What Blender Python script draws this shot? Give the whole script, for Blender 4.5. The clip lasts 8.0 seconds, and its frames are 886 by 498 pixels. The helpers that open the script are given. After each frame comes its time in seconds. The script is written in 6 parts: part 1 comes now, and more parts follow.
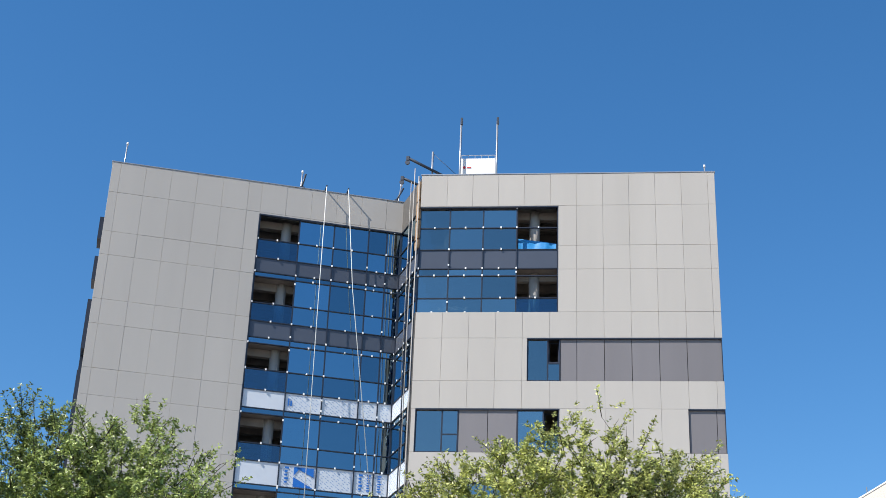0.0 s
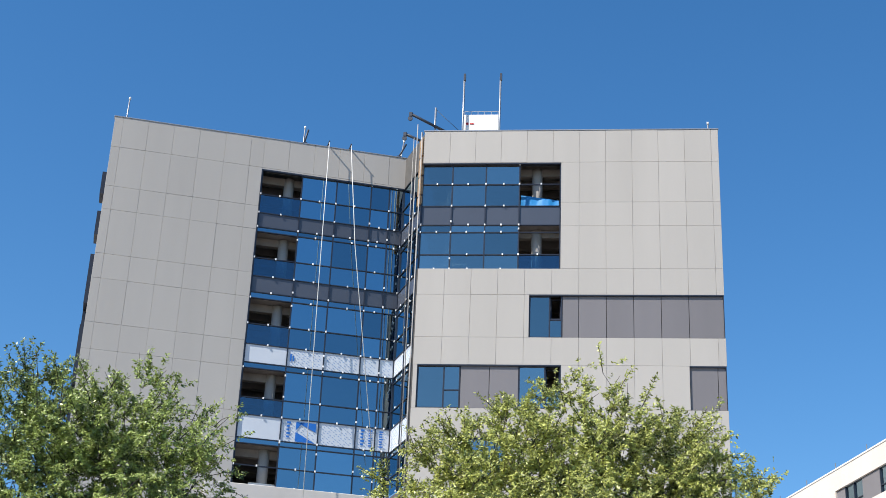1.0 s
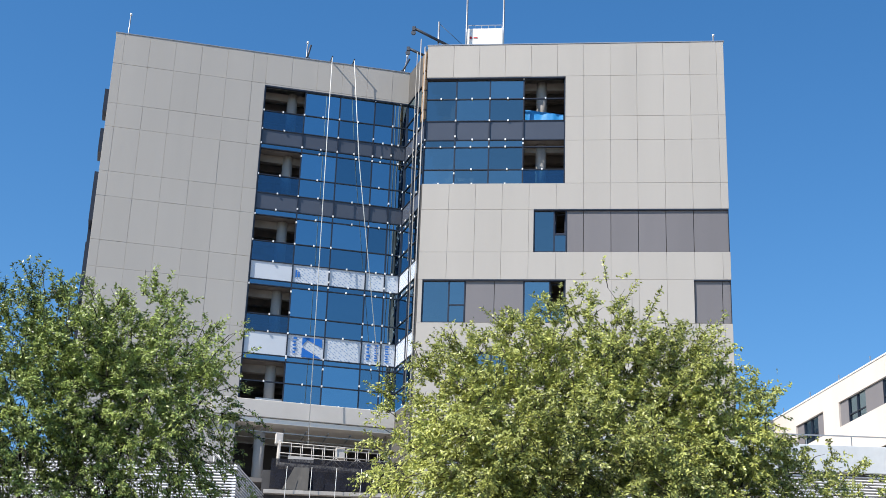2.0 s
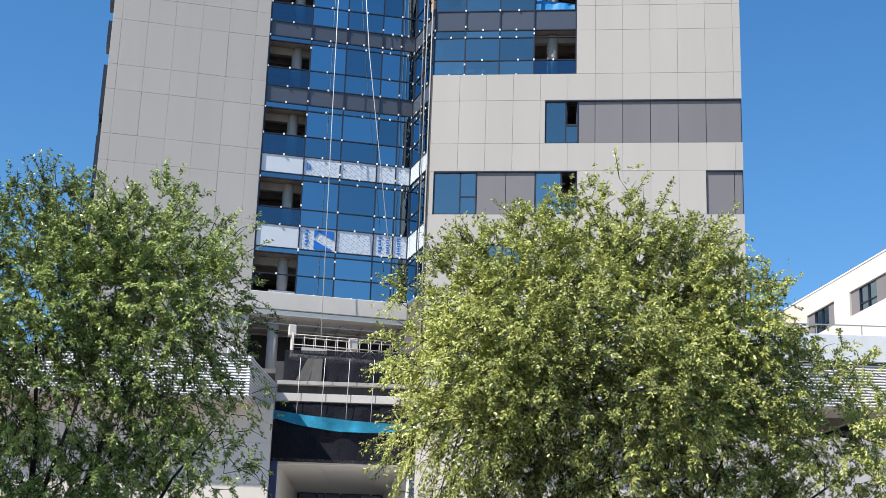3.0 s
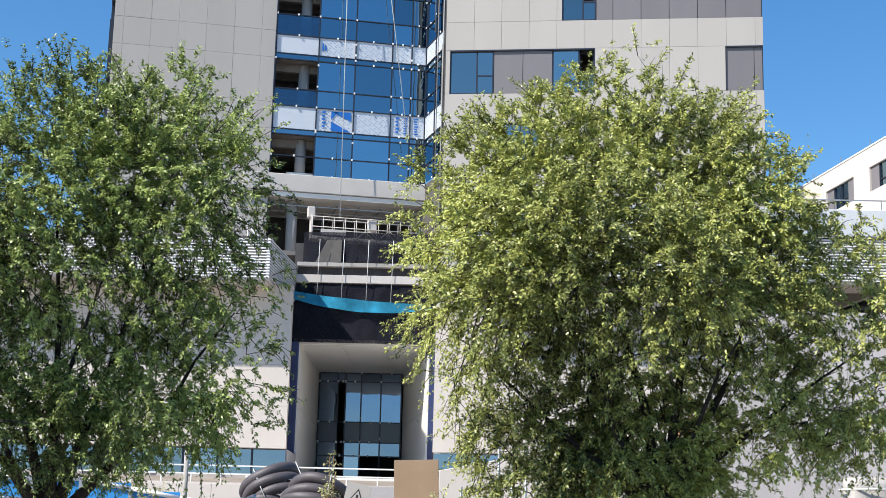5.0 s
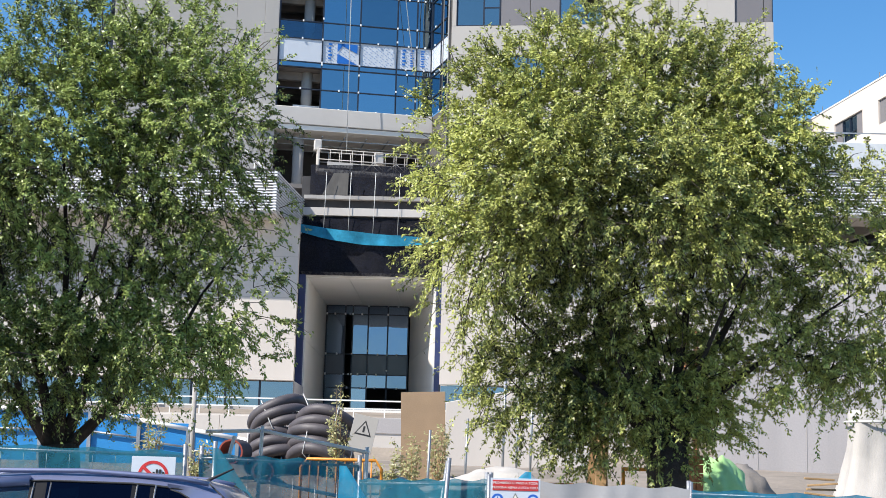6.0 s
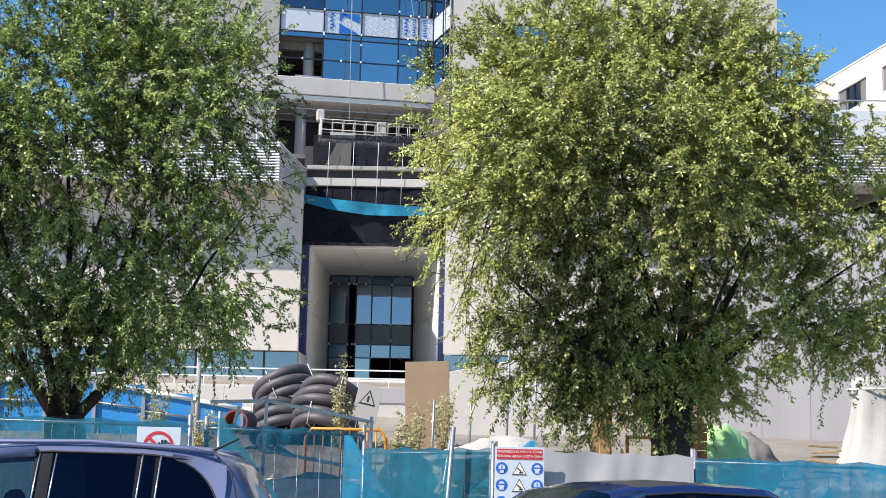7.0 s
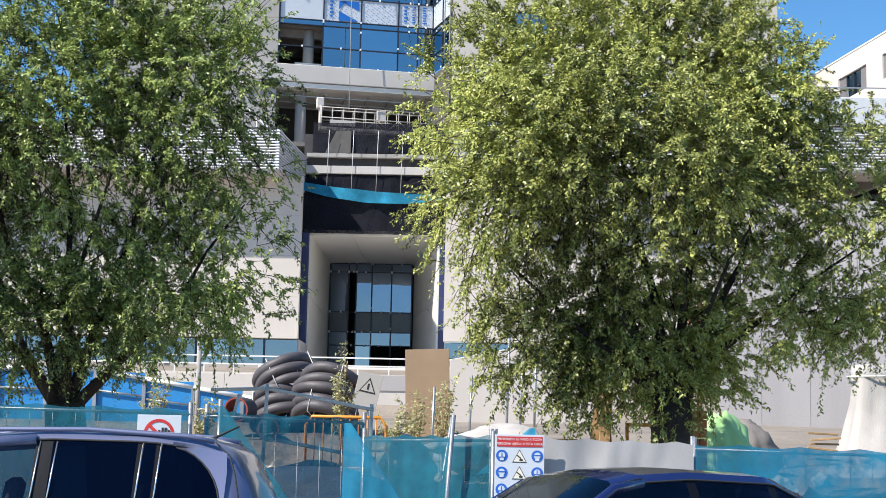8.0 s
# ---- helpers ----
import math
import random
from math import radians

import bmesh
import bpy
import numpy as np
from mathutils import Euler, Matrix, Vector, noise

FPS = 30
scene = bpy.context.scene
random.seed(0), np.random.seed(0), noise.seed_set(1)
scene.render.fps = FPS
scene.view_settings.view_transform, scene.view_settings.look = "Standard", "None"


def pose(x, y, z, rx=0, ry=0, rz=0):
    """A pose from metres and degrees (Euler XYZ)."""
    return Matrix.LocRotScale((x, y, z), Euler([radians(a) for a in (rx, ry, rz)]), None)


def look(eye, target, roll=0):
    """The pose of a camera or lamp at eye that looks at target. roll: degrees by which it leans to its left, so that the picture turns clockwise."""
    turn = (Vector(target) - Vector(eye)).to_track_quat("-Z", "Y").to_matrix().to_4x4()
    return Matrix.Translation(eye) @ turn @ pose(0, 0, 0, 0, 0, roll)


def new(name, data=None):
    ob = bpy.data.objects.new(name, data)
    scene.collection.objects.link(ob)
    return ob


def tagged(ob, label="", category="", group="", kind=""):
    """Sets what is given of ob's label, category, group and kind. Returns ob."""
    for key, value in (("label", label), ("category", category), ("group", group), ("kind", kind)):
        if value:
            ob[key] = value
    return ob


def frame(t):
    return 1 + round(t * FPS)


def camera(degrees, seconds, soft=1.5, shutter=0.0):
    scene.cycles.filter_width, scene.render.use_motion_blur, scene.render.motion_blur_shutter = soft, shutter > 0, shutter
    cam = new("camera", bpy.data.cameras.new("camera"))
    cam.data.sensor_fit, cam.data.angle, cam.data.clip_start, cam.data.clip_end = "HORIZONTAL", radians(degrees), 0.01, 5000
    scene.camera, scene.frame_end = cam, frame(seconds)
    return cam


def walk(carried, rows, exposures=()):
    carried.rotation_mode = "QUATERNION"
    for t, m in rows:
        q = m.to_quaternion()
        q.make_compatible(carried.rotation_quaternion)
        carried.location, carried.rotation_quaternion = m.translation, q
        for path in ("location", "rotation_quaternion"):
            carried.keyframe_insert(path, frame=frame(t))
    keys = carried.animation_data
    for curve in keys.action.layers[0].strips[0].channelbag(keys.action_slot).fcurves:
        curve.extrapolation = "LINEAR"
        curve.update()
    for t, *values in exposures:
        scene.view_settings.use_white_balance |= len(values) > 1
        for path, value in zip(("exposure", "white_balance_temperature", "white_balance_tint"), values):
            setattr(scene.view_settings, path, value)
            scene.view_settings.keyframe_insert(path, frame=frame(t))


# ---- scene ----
# ---- camera and its way: a hand-held tilt from the sky down to the street ----
cam = camera(33.32, 8.0, soft=0.8)
walk(cam, [
    (0.0, pose(0, 0, 1.6, 115.784, 0, -0.000) @ pose(0, 0, 0, 0, 0, 2.305)),
    (0.5, pose(0, 0, 1.6, 115.150, 0, -0.027) @ pose(0, 0, 0, 0, 0, 2.476)),
    (1.0, pose(0, 0, 1.6, 114.091, 0, 0.025) @ pose(0, 0, 0, 0, 0, 2.559)),
    (1.5, pose(0, 0, 1.6, 112.587, 0, -0.018) @ pose(0, 0, 0, 0, 0, 2.395)),
    (1.7, pose(0, 0, 1.6, 111.958, 0, -0.007) @ pose(0, 0, 0, 0, 0, 2.292)),
    (3.0, pose(0, 0, 1.6, 106.617, 0, 0.374) @ pose(0, 0, 0, 0, 0, 2.003)),
    (3.5, pose(0, 0, 1.6, 105.303, 0, 0.600) @ pose(0, 0, 0, 0, 0, 1.995)),
    (4.0, pose(0, 0, 1.6, 104.079, 0, 0.928) @ pose(0, 0, 0, 0, 0, 1.881)),
    (4.2, pose(0, 0, 1.6, 103.677, 0, 0.996) @ pose(0, 0, 0, 0, 0, 1.719)),
    (5.3, pose(0, 0, 1.6, 101.187, 0, 0.941) @ pose(0, 0, 0, 0, 0, 1.450)),
    (5.5, pose(0, 0, 1.6, 100.616, 0, 1.004) @ pose(0, 0, 0, 0, 0, 1.617)),
    (6.0, pose(0, 0, 1.6, 99.369, 0, 1.155) @ pose(0, 0, 0, 0, 0, 1.545)),
    (6.5, pose(0, 0, 1.6, 98.663, 0, 1.284) @ pose(0, 0, 0, 0, 0, 1.481)),
    (7.0, pose(0, 0, 1.6, 98.193, 0, 1.256) @ pose(0, 0, 0, 0, 0, 1.276)),
    (7.5, pose(0, 0, 1.6, 97.951, 0, 1.211) @ pose(0, 0, 0, 0, 0, 1.187)),
    (8.0, pose(0, 0, 1.6, 97.720, 0, 1.245) @ pose(0, 0, 0, 0, 0, 1.230)),
], exposures=((0.0, 0.48), (3.0, 0.50), (4.0, 0.54), (5.5, 0.55), (8.0, 0.56)))

# ---- sky and sun ----
SUN = Vector((-0.85, -0.53, 1.0)).normalized()
world = bpy.data.worlds.new("sky")
scene.world = world
world.use_nodes = True
wn = world.node_tree.nodes
sky = wn.new("ShaderNodeTexSky")
sky.sky_type, sky.sun_disc = "NISHITA", False
sky.sun_elevation = math.asin(SUN.z)
sky.sun_rotation = math.atan2(SUN.x, SUN.y)
sky.air_density, sky.dust_density, sky.ozone_density = 1.0, 0.15, 3.2
wn["Background"].inputs["Strength"].default_value = 0.120
deep = wn.new("ShaderNodeHueSaturation")
deep.inputs["Saturation"].default_value = 1.27
world.node_tree.links.new(sky.outputs[0], deep.inputs["Color"])
world.node_tree.links.new(deep.outputs[0], wn["Background"].inputs["Color"])
sun = new("sun", bpy.data.lights.new("sun", "SUN"))
sun.data.energy, sun.data.angle, sun.data.color = 5.0, radians(0.53), (1.0, 0.94, 0.85)
sun.matrix_world = look((0, 0, 60), Vector((0, 0, 60)) - SUN)


# ---- materials ----
def mat(name, color, rough=0.6, metal=0.0, vary=0.12, scale=3.0, fine=40.0, bump=0.15, per=0.0, spec=0.5, streak=0.0, coat=0.0):
    """A surface with broad stains, fine grain, a little relief and, where asked, a shade of its own for each piece."""
    m = bpy.data.materials.new(name)
    m.use_nodes = True
    n, l = m.node_tree.nodes, m.node_tree.links
    p = n["Principled BSDF"]
    p.inputs["Roughness"].default_value, p.inputs["Metallic"].default_value = rough, metal
    p.inputs["Specular IOR Level"].default_value = spec
    p.inputs["Coat Weight"].default_value = coat
    geo = n.new("ShaderNodeNewGeometry")
    mapping = n.new("ShaderNodeMapping")
    mapping.inputs["Scale"].default_value = (1, 1, 0.12 if streak else 1)
    l.new(geo.outputs["Position"], mapping.inputs["Vector"])
    big, small = n.new("ShaderNodeTexNoise"), n.new("ShaderNodeTexNoise")
    big.inputs["Scale"].default_value, big.inputs["Detail"].default_value = scale, 4
    small.inputs["Scale"].default_value, small.inputs["Detail"].default_value = fine, 2
    l.new(mapping.outputs[0], big.inputs["Vector"])
    l.new(geo.outputs["Position"], small.inputs["Vector"])
    add = n.new("ShaderNodeMath")
    add.operation = "MULTIPLY_ADD"
    add.inputs[1].default_value = 0.35
    l.new(small.outputs["Fac"], add.inputs[0])
    l.new(big.outputs["Fac"], add.inputs[2])
    ramp = n.new("ShaderNodeMapRange")
    ramp.inputs["From Min"].default_value, ramp.inputs["From Max"].default_value = 0.4, 0.95
    ramp.inputs["To Min"].default_value, ramp.inputs["To Max"].default_value = 1 - vary, 1 + vary
    l.new(add.outputs[0], ramp.inputs["Value"])
    value = ramp.outputs[0]
    if per:
        info = n.new("ShaderNodeObjectInfo")
        pr = n.new("ShaderNodeMapRange")
        pr.inputs["To Min"].default_value, pr.inputs["To Max"].default_value = 1 - per, 1 + per
        l.new(info.outputs["Random"], pr.inputs["Value"])
        mul = n.new("ShaderNodeMath")
        mul.operation = "MULTIPLY"
        l.new(value, mul.inputs[0])
        l.new(pr.outputs[0], mul.inputs[1])
        value = mul.outputs[0]
    sc = n.new("ShaderNodeVectorMath")
    sc.operation = "SCALE"
    sc.inputs[0].default_value = color
    l.new(value, sc.inputs["Scale"])
    l.new(sc.outputs[0], p.inputs["Base Color"])
    if bump:
        b = n.new("ShaderNodeBump")
        b.inputs["Strength"].default_value, b.inputs["Distance"].default_value = bump, 0.02
        l.new(small.outputs["Fac"], b.inputs["Height"])
        l.new(b.outputs[0], p.inputs["Normal"])
    return m


def glass_mat(name, tint, gloss=0.35, wave=0.02, shade=(0.80, 0.90, 1.0)):
    """Coated facade glass: a tinted see-through sheet with a mirror coat that grows at grazing angles."""
    m = bpy.data.materials.new(name)
    m.use_nodes = True
    n, l = m.node_tree.nodes, m.node_tree.links
    n.remove(n["Principled BSDF"])
    clear, mirror, mix = n.new("ShaderNodeBsdfTransparent"), n.new("ShaderNodeBsdfGlossy"), n.new("ShaderNodeMixShader")
    clear.inputs["Color"].default_value = (*tint, 1)
    mirror.inputs["Roughness"].default_value = 0.02
    mirror.inputs["Color"].default_value = (*shade, 1)
    fres = n.new("ShaderNodeFresnel")
    fres.inputs["IOR"].default_value = 1.5
    info = n.new("ShaderNodeObjectInfo")
    k = n.new("ShaderNodeMath")
    k.operation = "MULTIPLY_ADD"
    k.inputs[1].default_value = gloss * 0.6
    k.inputs[2].default_value = gloss * 0.7
    l.new(info.outputs["Random"], k.inputs[0])
    a = n.new("ShaderNodeMath")
    a.operation, a.use_clamp = "ADD", True
    l.new(k.outputs[0], a.inputs[0])
    l.new(fres.outputs[0], a.inputs[1])
    geo = n.new("ShaderNodeNewGeometry")
    nz = n.new("ShaderNodeTexNoise")
    nz.inputs["Scale"].default_value = 0.7
    l.new(geo.outputs["Position"], nz.inputs["Vector"])
    b = n.new("ShaderNodeBump")
    b.inputs["Strength"].default_value, b.inputs["Distance"].default_value = wave, 0.3
    l.new(nz.outputs["Fac"], b.inputs["Height"])
    l.new(b.outputs[0], mirror.inputs["Normal"])
    l.new(a.outputs[0], mix.inputs[0])
    l.new(clear.outputs[0], mix.inputs[1])
    l.new(mirror.outputs[0], mix.inputs[2])
    l.new(mix.outputs[0], n["Material Output"].inputs["Surface"])
    return m


def net_mat(name, color, cover, pitch=0.02, trans=0.3):
    """Woven site netting: threads with gaps between them that let the view through."""
    m = bpy.data.materials.new(name)
    m.use_nodes = True
    n, l = m.node_tree.nodes, m.node_tree.links
    p = n["Principled BSDF"]
    p.inputs["Roughness"].default_value = 0.75
    p.inputs["Specular IOR Level"].default_value = 0.15
    hole, mix = n.new("ShaderNodeBsdfTransparent"), n.new("ShaderNodeMixShader")
    tl, mix2 = n.new("ShaderNodeBsdfTranslucent"), n.new("ShaderNodeMixShader")
    geo = n.new("ShaderNodeNewGeometry")
    big = n.new("ShaderNodeTexNoise")
    big.inputs["Scale"].default_value, big.inputs["Detail"].default_value = 1.6, 5
    l.new(geo.outputs["Position"], big.inputs["Vector"])
    r = n.new("ShaderNodeMapRange")
    r.inputs["From Min"].default_value, r.inputs["From Max"].default_value = 0.3, 0.7
    r.inputs["To Min"].default_value, r.inputs["To Max"].default_value = cover - 0.14, min(1.0, cover + 0.14)
    l.new(big.outputs["Fac"], r.inputs["Value"])
    sc = n.new("ShaderNodeVectorMath")
    sc.operation = "SCALE"
    sc.inputs[0].default_value = color
    r2 = n.new("ShaderNodeMapRange")
    r2.inputs["From Min"].default_value, r2.inputs["From Max"].default_value = 0.25, 0.75
    r2.inputs["To Min"].default_value, r2.inputs["To Max"].default_value = 0.75, 1.25
    l.new(big.outputs["Fac"], r2.inputs["Value"])
    l.new(r2.outputs[0], sc.inputs["Scale"])
    l.new(sc.outputs[0], p.inputs["Base Color"])
    l.new(sc.outputs[0], tl.inputs["Color"])
    mix2.inputs[0].default_value = trans
    l.new(p.outputs[0], mix2.inputs[1])
    l.new(tl.outputs[0], mix2.inputs[2])
    fine = n.new("ShaderNodeTexNoise")
    fine.inputs["Scale"].default_value, fine.inputs["Detail"].default_value = 11.0, 6
    l.new(geo.outputs["Position"], fine.inputs["Vector"])
    weave = n.new("ShaderNodeMath")
    weave.operation, weave.use_clamp = "MULTIPLY_ADD", True
    weave.inputs[1].default_value = 0.5
    l.new(fine.outputs["Fac"], weave.inputs[0])
    less = n.new("ShaderNodeMath")
    less.operation = "SUBTRACT"
    less.inputs[1].default_value = 0.25
    l.new(r.outputs[0], less.inputs[0])
    l.new(less.outputs[0], weave.inputs[2])
    l.new(weave.outputs[0], mix.inputs[0])
    l.new(hole.outputs[0], mix.inputs[1])
    l.new(mix2.outputs[0], mix.inputs[2])
    l.new(mix.outputs[0], n["Material Output"].inputs["Surface"])
    return m


def leaf_mat(name, color, color2):
    m = bpy.data.materials.new(name)
    m.use_nodes = True
    n, l = m.node_tree.nodes, m.node_tree.links
    p = n["Principled BSDF"]
    p.inputs["Roughness"].default_value = 0.40
    geo = n.new("ShaderNodeNewGeometry")
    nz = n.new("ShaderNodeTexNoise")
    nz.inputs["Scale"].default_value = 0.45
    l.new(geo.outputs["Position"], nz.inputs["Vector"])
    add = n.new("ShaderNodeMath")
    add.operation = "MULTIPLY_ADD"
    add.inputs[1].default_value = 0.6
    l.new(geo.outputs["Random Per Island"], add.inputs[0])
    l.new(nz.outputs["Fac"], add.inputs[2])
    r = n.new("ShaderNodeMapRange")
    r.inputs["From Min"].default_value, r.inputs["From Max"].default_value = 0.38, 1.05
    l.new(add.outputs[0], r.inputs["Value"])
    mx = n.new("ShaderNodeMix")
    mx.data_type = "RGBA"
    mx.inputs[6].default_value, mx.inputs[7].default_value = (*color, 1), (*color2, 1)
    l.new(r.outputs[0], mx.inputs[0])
    tl, mix = n.new("ShaderNodeBsdfTranslucent"), n.new("ShaderNodeMixShader")
    mix.inputs[0].default_value = 0.22
    l.new(mx.outputs[2], p.inputs["Base Color"])
    l.new(mx.outputs[2], tl.inputs["Color"])
    l.new(p.outputs[0], mix.inputs[1])
    l.new(tl.outputs[0], mix.inputs[2])
    l.new(mix.outputs[0], n["Material Output"].inputs["Surface"])
    return m


CLAD = mat("white_fibre_cement_cladding", (0.402, 0.380, 0.354), 0.7, vary=0.05, scale=0.5, fine=25, bump=0.08, per=0.025, streak=1)
CLAD_GREY = mat("grey_panel", (0.165, 0.156, 0.165), 0.5, vary=0.06, scale=0.8, fine=25, bump=0.05, per=0.04, streak=1)
BACKING = mat("dark_substructure", (0.09, 0.085, 0.08), 0.9)
JOINT = mat("grey_joint_lining", (0.36, 0.335, 0.31), 0.9)
CONCRETE = mat("raw_concrete", (0.36, 0.34, 0.32), 0.85, vary=0.18, scale=0.9, fine=18, bump=0.3, streak=1)
WHITE_WALL = mat("white_render", (0.59, 0.535, 0.485), 0.8, vary=0.07, scale=0.6, fine=30, bump=0.12, streak=1)
GREY_WALL = mat("light_grey_wall", (0.44, 0.41, 0.405), 0.85, vary=0.17, scale=0.7, fine=20, bump=0.2, streak=1)
PORTAL = mat("smooth_pale_portal_lining", (0.80, 0.76, 0.70), 0.6, vary=0.05, scale=0.5, fine=25, bump=0.05, streak=1)
SLAB_WHITE = mat("white_slab_edge", (0.52, 0.49, 0.46), 0.7, vary=0.08, scale=0.7, bump=0.1)
GLASS = glass_mat("blue_coated_glass", (0.06, 0.11, 0.17), 0.40, shade=(0.62, 0.84, 0.95))
GLASS_DOOR = glass_mat("lobby_glass", (0.05, 0.08, 0.13), 0.30, shade=(0.50, 0.66, 0.90))
GLASS_PALE = glass_mat("pale_coated_glass", (0.20, 0.26, 0.29), 0.30, shade=(1.0, 0.98, 0.90))
CLEAR = glass_mat("clear_glass", (0.30, 0.52, 0.66), 0.12)
SPANDREL = mat("grey_spandrel_glass", (0.070, 0.080, 0.105), 0.25, vary=0.06, scale=0.5, bump=0.0, per=0.06)
FRAME = mat("dark_blue_grey_aluminium", (0.025, 0.032, 0.05), 0.4, 0.3, vary=0.1)
FRAME_BLUE = mat("dark_blue_film", (0.03, 0.045, 0.13), 0.5, vary=0.15, scale=3)
CLIP = mat("white_clip", (0.80, 0.80, 0.80), 0.5)
FILM_WHITE = mat("white_protective_film", (0.58, 0.62, 0.68), 0.35, vary=0.05, scale=0.8, bump=0.05)
FILM_BLUE = mat("blue_film_ink", (0.015, 0.14, 0.50), 0.4)
FILM_INK = mat("pale_blue_film_ink", (0.26, 0.36, 0.54), 0.4)
STEEL = mat("galvanised_steel", (0.40, 0.41, 0.43), 0.4, 0.7, vary=0.15, scale=5)
DARK_STEEL = mat("dark_steel", (0.06, 0.07, 0.09), 0.5, 0.5)
ROPE = mat("pale_rope", (0.66, 0.66, 0.64), 0.8)
WHITE_PAINT = mat("white_paint", (0.80, 0.79, 0.77), 0.45, vary=0.05)
RUST = mat("weathered_brown_insulation", (0.30, 0.20, 0.12), 0.9, vary=0.3, scale=6)
ROOM = mat("unfinished_interior", (0.20, 0.18, 0.165), 0.9, vary=0.25, scale=1.2)
# ROOM again, near-black: the shade of deep interiors put into the colour
ROOM_SHADE = mat("interior_painted_shade", (0.05, 0.048, 0.05), 0.9, vary=0.25, scale=1.2)
RED = mat("red_paint", (0.55, 0.03, 0.03), 0.5)
BLUE_DISC = mat("blue_sign_ink", (0.02, 0.12, 0.50), 0.5)
YELLOW = mat("yellow_sign_ink", (0.85, 0.62, 0.03), 0.5)
BLACK = mat("black_ink", (0.02, 0.02, 0.022), 0.6)
NET_BLACK = net_mat("black_shade_net", (0.010, 0.011, 0.018), 0.95, trans=0.05)
NET_TEAL = net_mat("turquoise_fence_net", (0.022, 0.17, 0.24), 0.74)
NET_BLUE = net_mat("bright_blue_net", (0.035, 0.31, 0.50), 0.86)
NET_BLUEGREEN = net_mat("blue_green_fence_net", (0.025, 0.22, 0.36), 0.85)
TARP_BLUE = mat("bright_blue_tarpaulin", (0.02, 0.34, 0.66), 0.55, vary=0.15, scale=2, bump=0.2)
TARP_WHITE = mat("white_fence_sheet", (0.38, 0.37, 0.37), 0.6, vary=0.08, scale=2.5, bump=0.04)
SACK = mat("white_woven_sack", (0.47, 0.445, 0.42), 0.8, vary=0.08, scale=4, bump=0.3)
HOARD = mat("blue_hoarding", (0.02, 0.23, 0.55), 0.5, vary=0.12, scale=2)
PIPE = mat("black_corrugated_pipe", (0.085, 0.075, 0.082), 0.55, vary=0.2, scale=6)
PIPE_IN = mat("red_brown_pipe_lining", (0.28, 0.06, 0.04), 0.7)
PLY = mat("tan_board", (0.30, 0.205, 0.125), 0.75, vary=0.10, scale=2, bump=0.15)
EARTH = mat("dry_building_site_earth", (0.26, 0.22, 0.18), 0.95, vary=0.25, scale=0.8, fine=9, bump=0.8)
ASPHALT = mat("asphalt", (0.055, 0.055, 0.058), 0.85, vary=0.2, scale=1.2, fine=60, bump=0.5)
PAVING = mat("concrete_paving", (0.34, 0.32, 0.30), 0.85, vary=0.12, scale=1.5, per=0.06)
RUBBLE = mat("broken_stone", (0.48, 0.44, 0.39), 0.95, vary=0.25, scale=3, fine=30, bump=0.6)
KERB = mat("granite_kerb", (0.40, 0.39, 0.38), 0.8, vary=0.15, scale=6)
BARK = mat("dark_bark", (0.040, 0.030, 0.025), 0.95, vary=0.35, scale=7, fine=30, bump=1.0)
# crown contrast painted in: near-black for shaded leaves, pale yellow-green for sunlit ones
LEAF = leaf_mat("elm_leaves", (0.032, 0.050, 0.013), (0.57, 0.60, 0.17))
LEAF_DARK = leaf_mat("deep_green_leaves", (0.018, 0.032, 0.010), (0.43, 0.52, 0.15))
WEED = leaf_mat("dry_yellow_leaves", (0.28, 0.29, 0.12), (0.46, 0.44, 0.22))
ORANGE = mat("orange_barrier_paint", (0.75, 0.30, 0.04), 0.5)
GREEN = mat("pale_green_plastic", (0.42, 0.72, 0.30), 0.5, vary=0.1)
WOOD = mat("rough_timber", (0.42, 0.27, 0.14), 0.85, vary=0.2, scale=5)
TERRA = mat("orange_brick_stack", (0.48, 0.20, 0.10), 0.9, vary=0.2, scale=4)
CAR_SILVER = mat("silver_blue_car_paint", (0.17, 0.19, 0.31), 0.38, 0.30, vary=0.03, bump=0, coat=0.8)
CAR_BLUE = mat("dark_blue_car_paint", (0.014, 0.023, 0.105), 0.25, 0.2, vary=0.03, bump=0, coat=1.0)
# sky reflection on the blue car's roof, painted as a grey base colour
CAR_ROOF = mat("roof_sky_reflection_grey", (0.12, 0.115, 0.14), 0.3, 0.2, vary=0.05, bump=0, coat=0.6)
CAR_GLASS = glass_mat("dark_car_glass", (0.025, 0.028, 0.045), 0.015, 0.0, shade=(0.30, 0.34, 0.55))
CAR_SCREEN = glass_mat("green_tinted_windscreen", (0.72, 0.86, 0.77), 0.02, 0.0)
CAR_SIDE = glass_mat("pale_car_glass", (0.50, 0.60, 0.64), 0.03, 0.0, shade=(0.40, 0.46, 0.62))
SIGN_CREAM = mat("cream_sign_field", (0.78, 0.74, 0.62), 0.5)
PILLAR = mat("gloss_black_trim", (0.008, 0.008, 0.010), 0.35, vary=0.0, bump=0, spec=0.2)
RUBBER = mat("black_rubber", (0.025, 0.025, 0.026), 0.8)
CHROME = mat("bright_trim", (0.70, 0.71, 0.72), 0.25, 0.9, vary=0.05, bump=0)
LAMP_RED = mat("red_lamp_lens", (0.40, 0.01, 0.01), 0.2)
LENS = mat("clear_lamp_lens", (0.72, 0.74, 0.76), 0.15, vary=0.05, bump=0)
SEAT = mat("dark_seat_cloth", (0.035, 0.036, 0.04), 0.9)
ROOFING = mat("grey_roof_membrane", (0.38, 0.37, 0.36), 0.9)
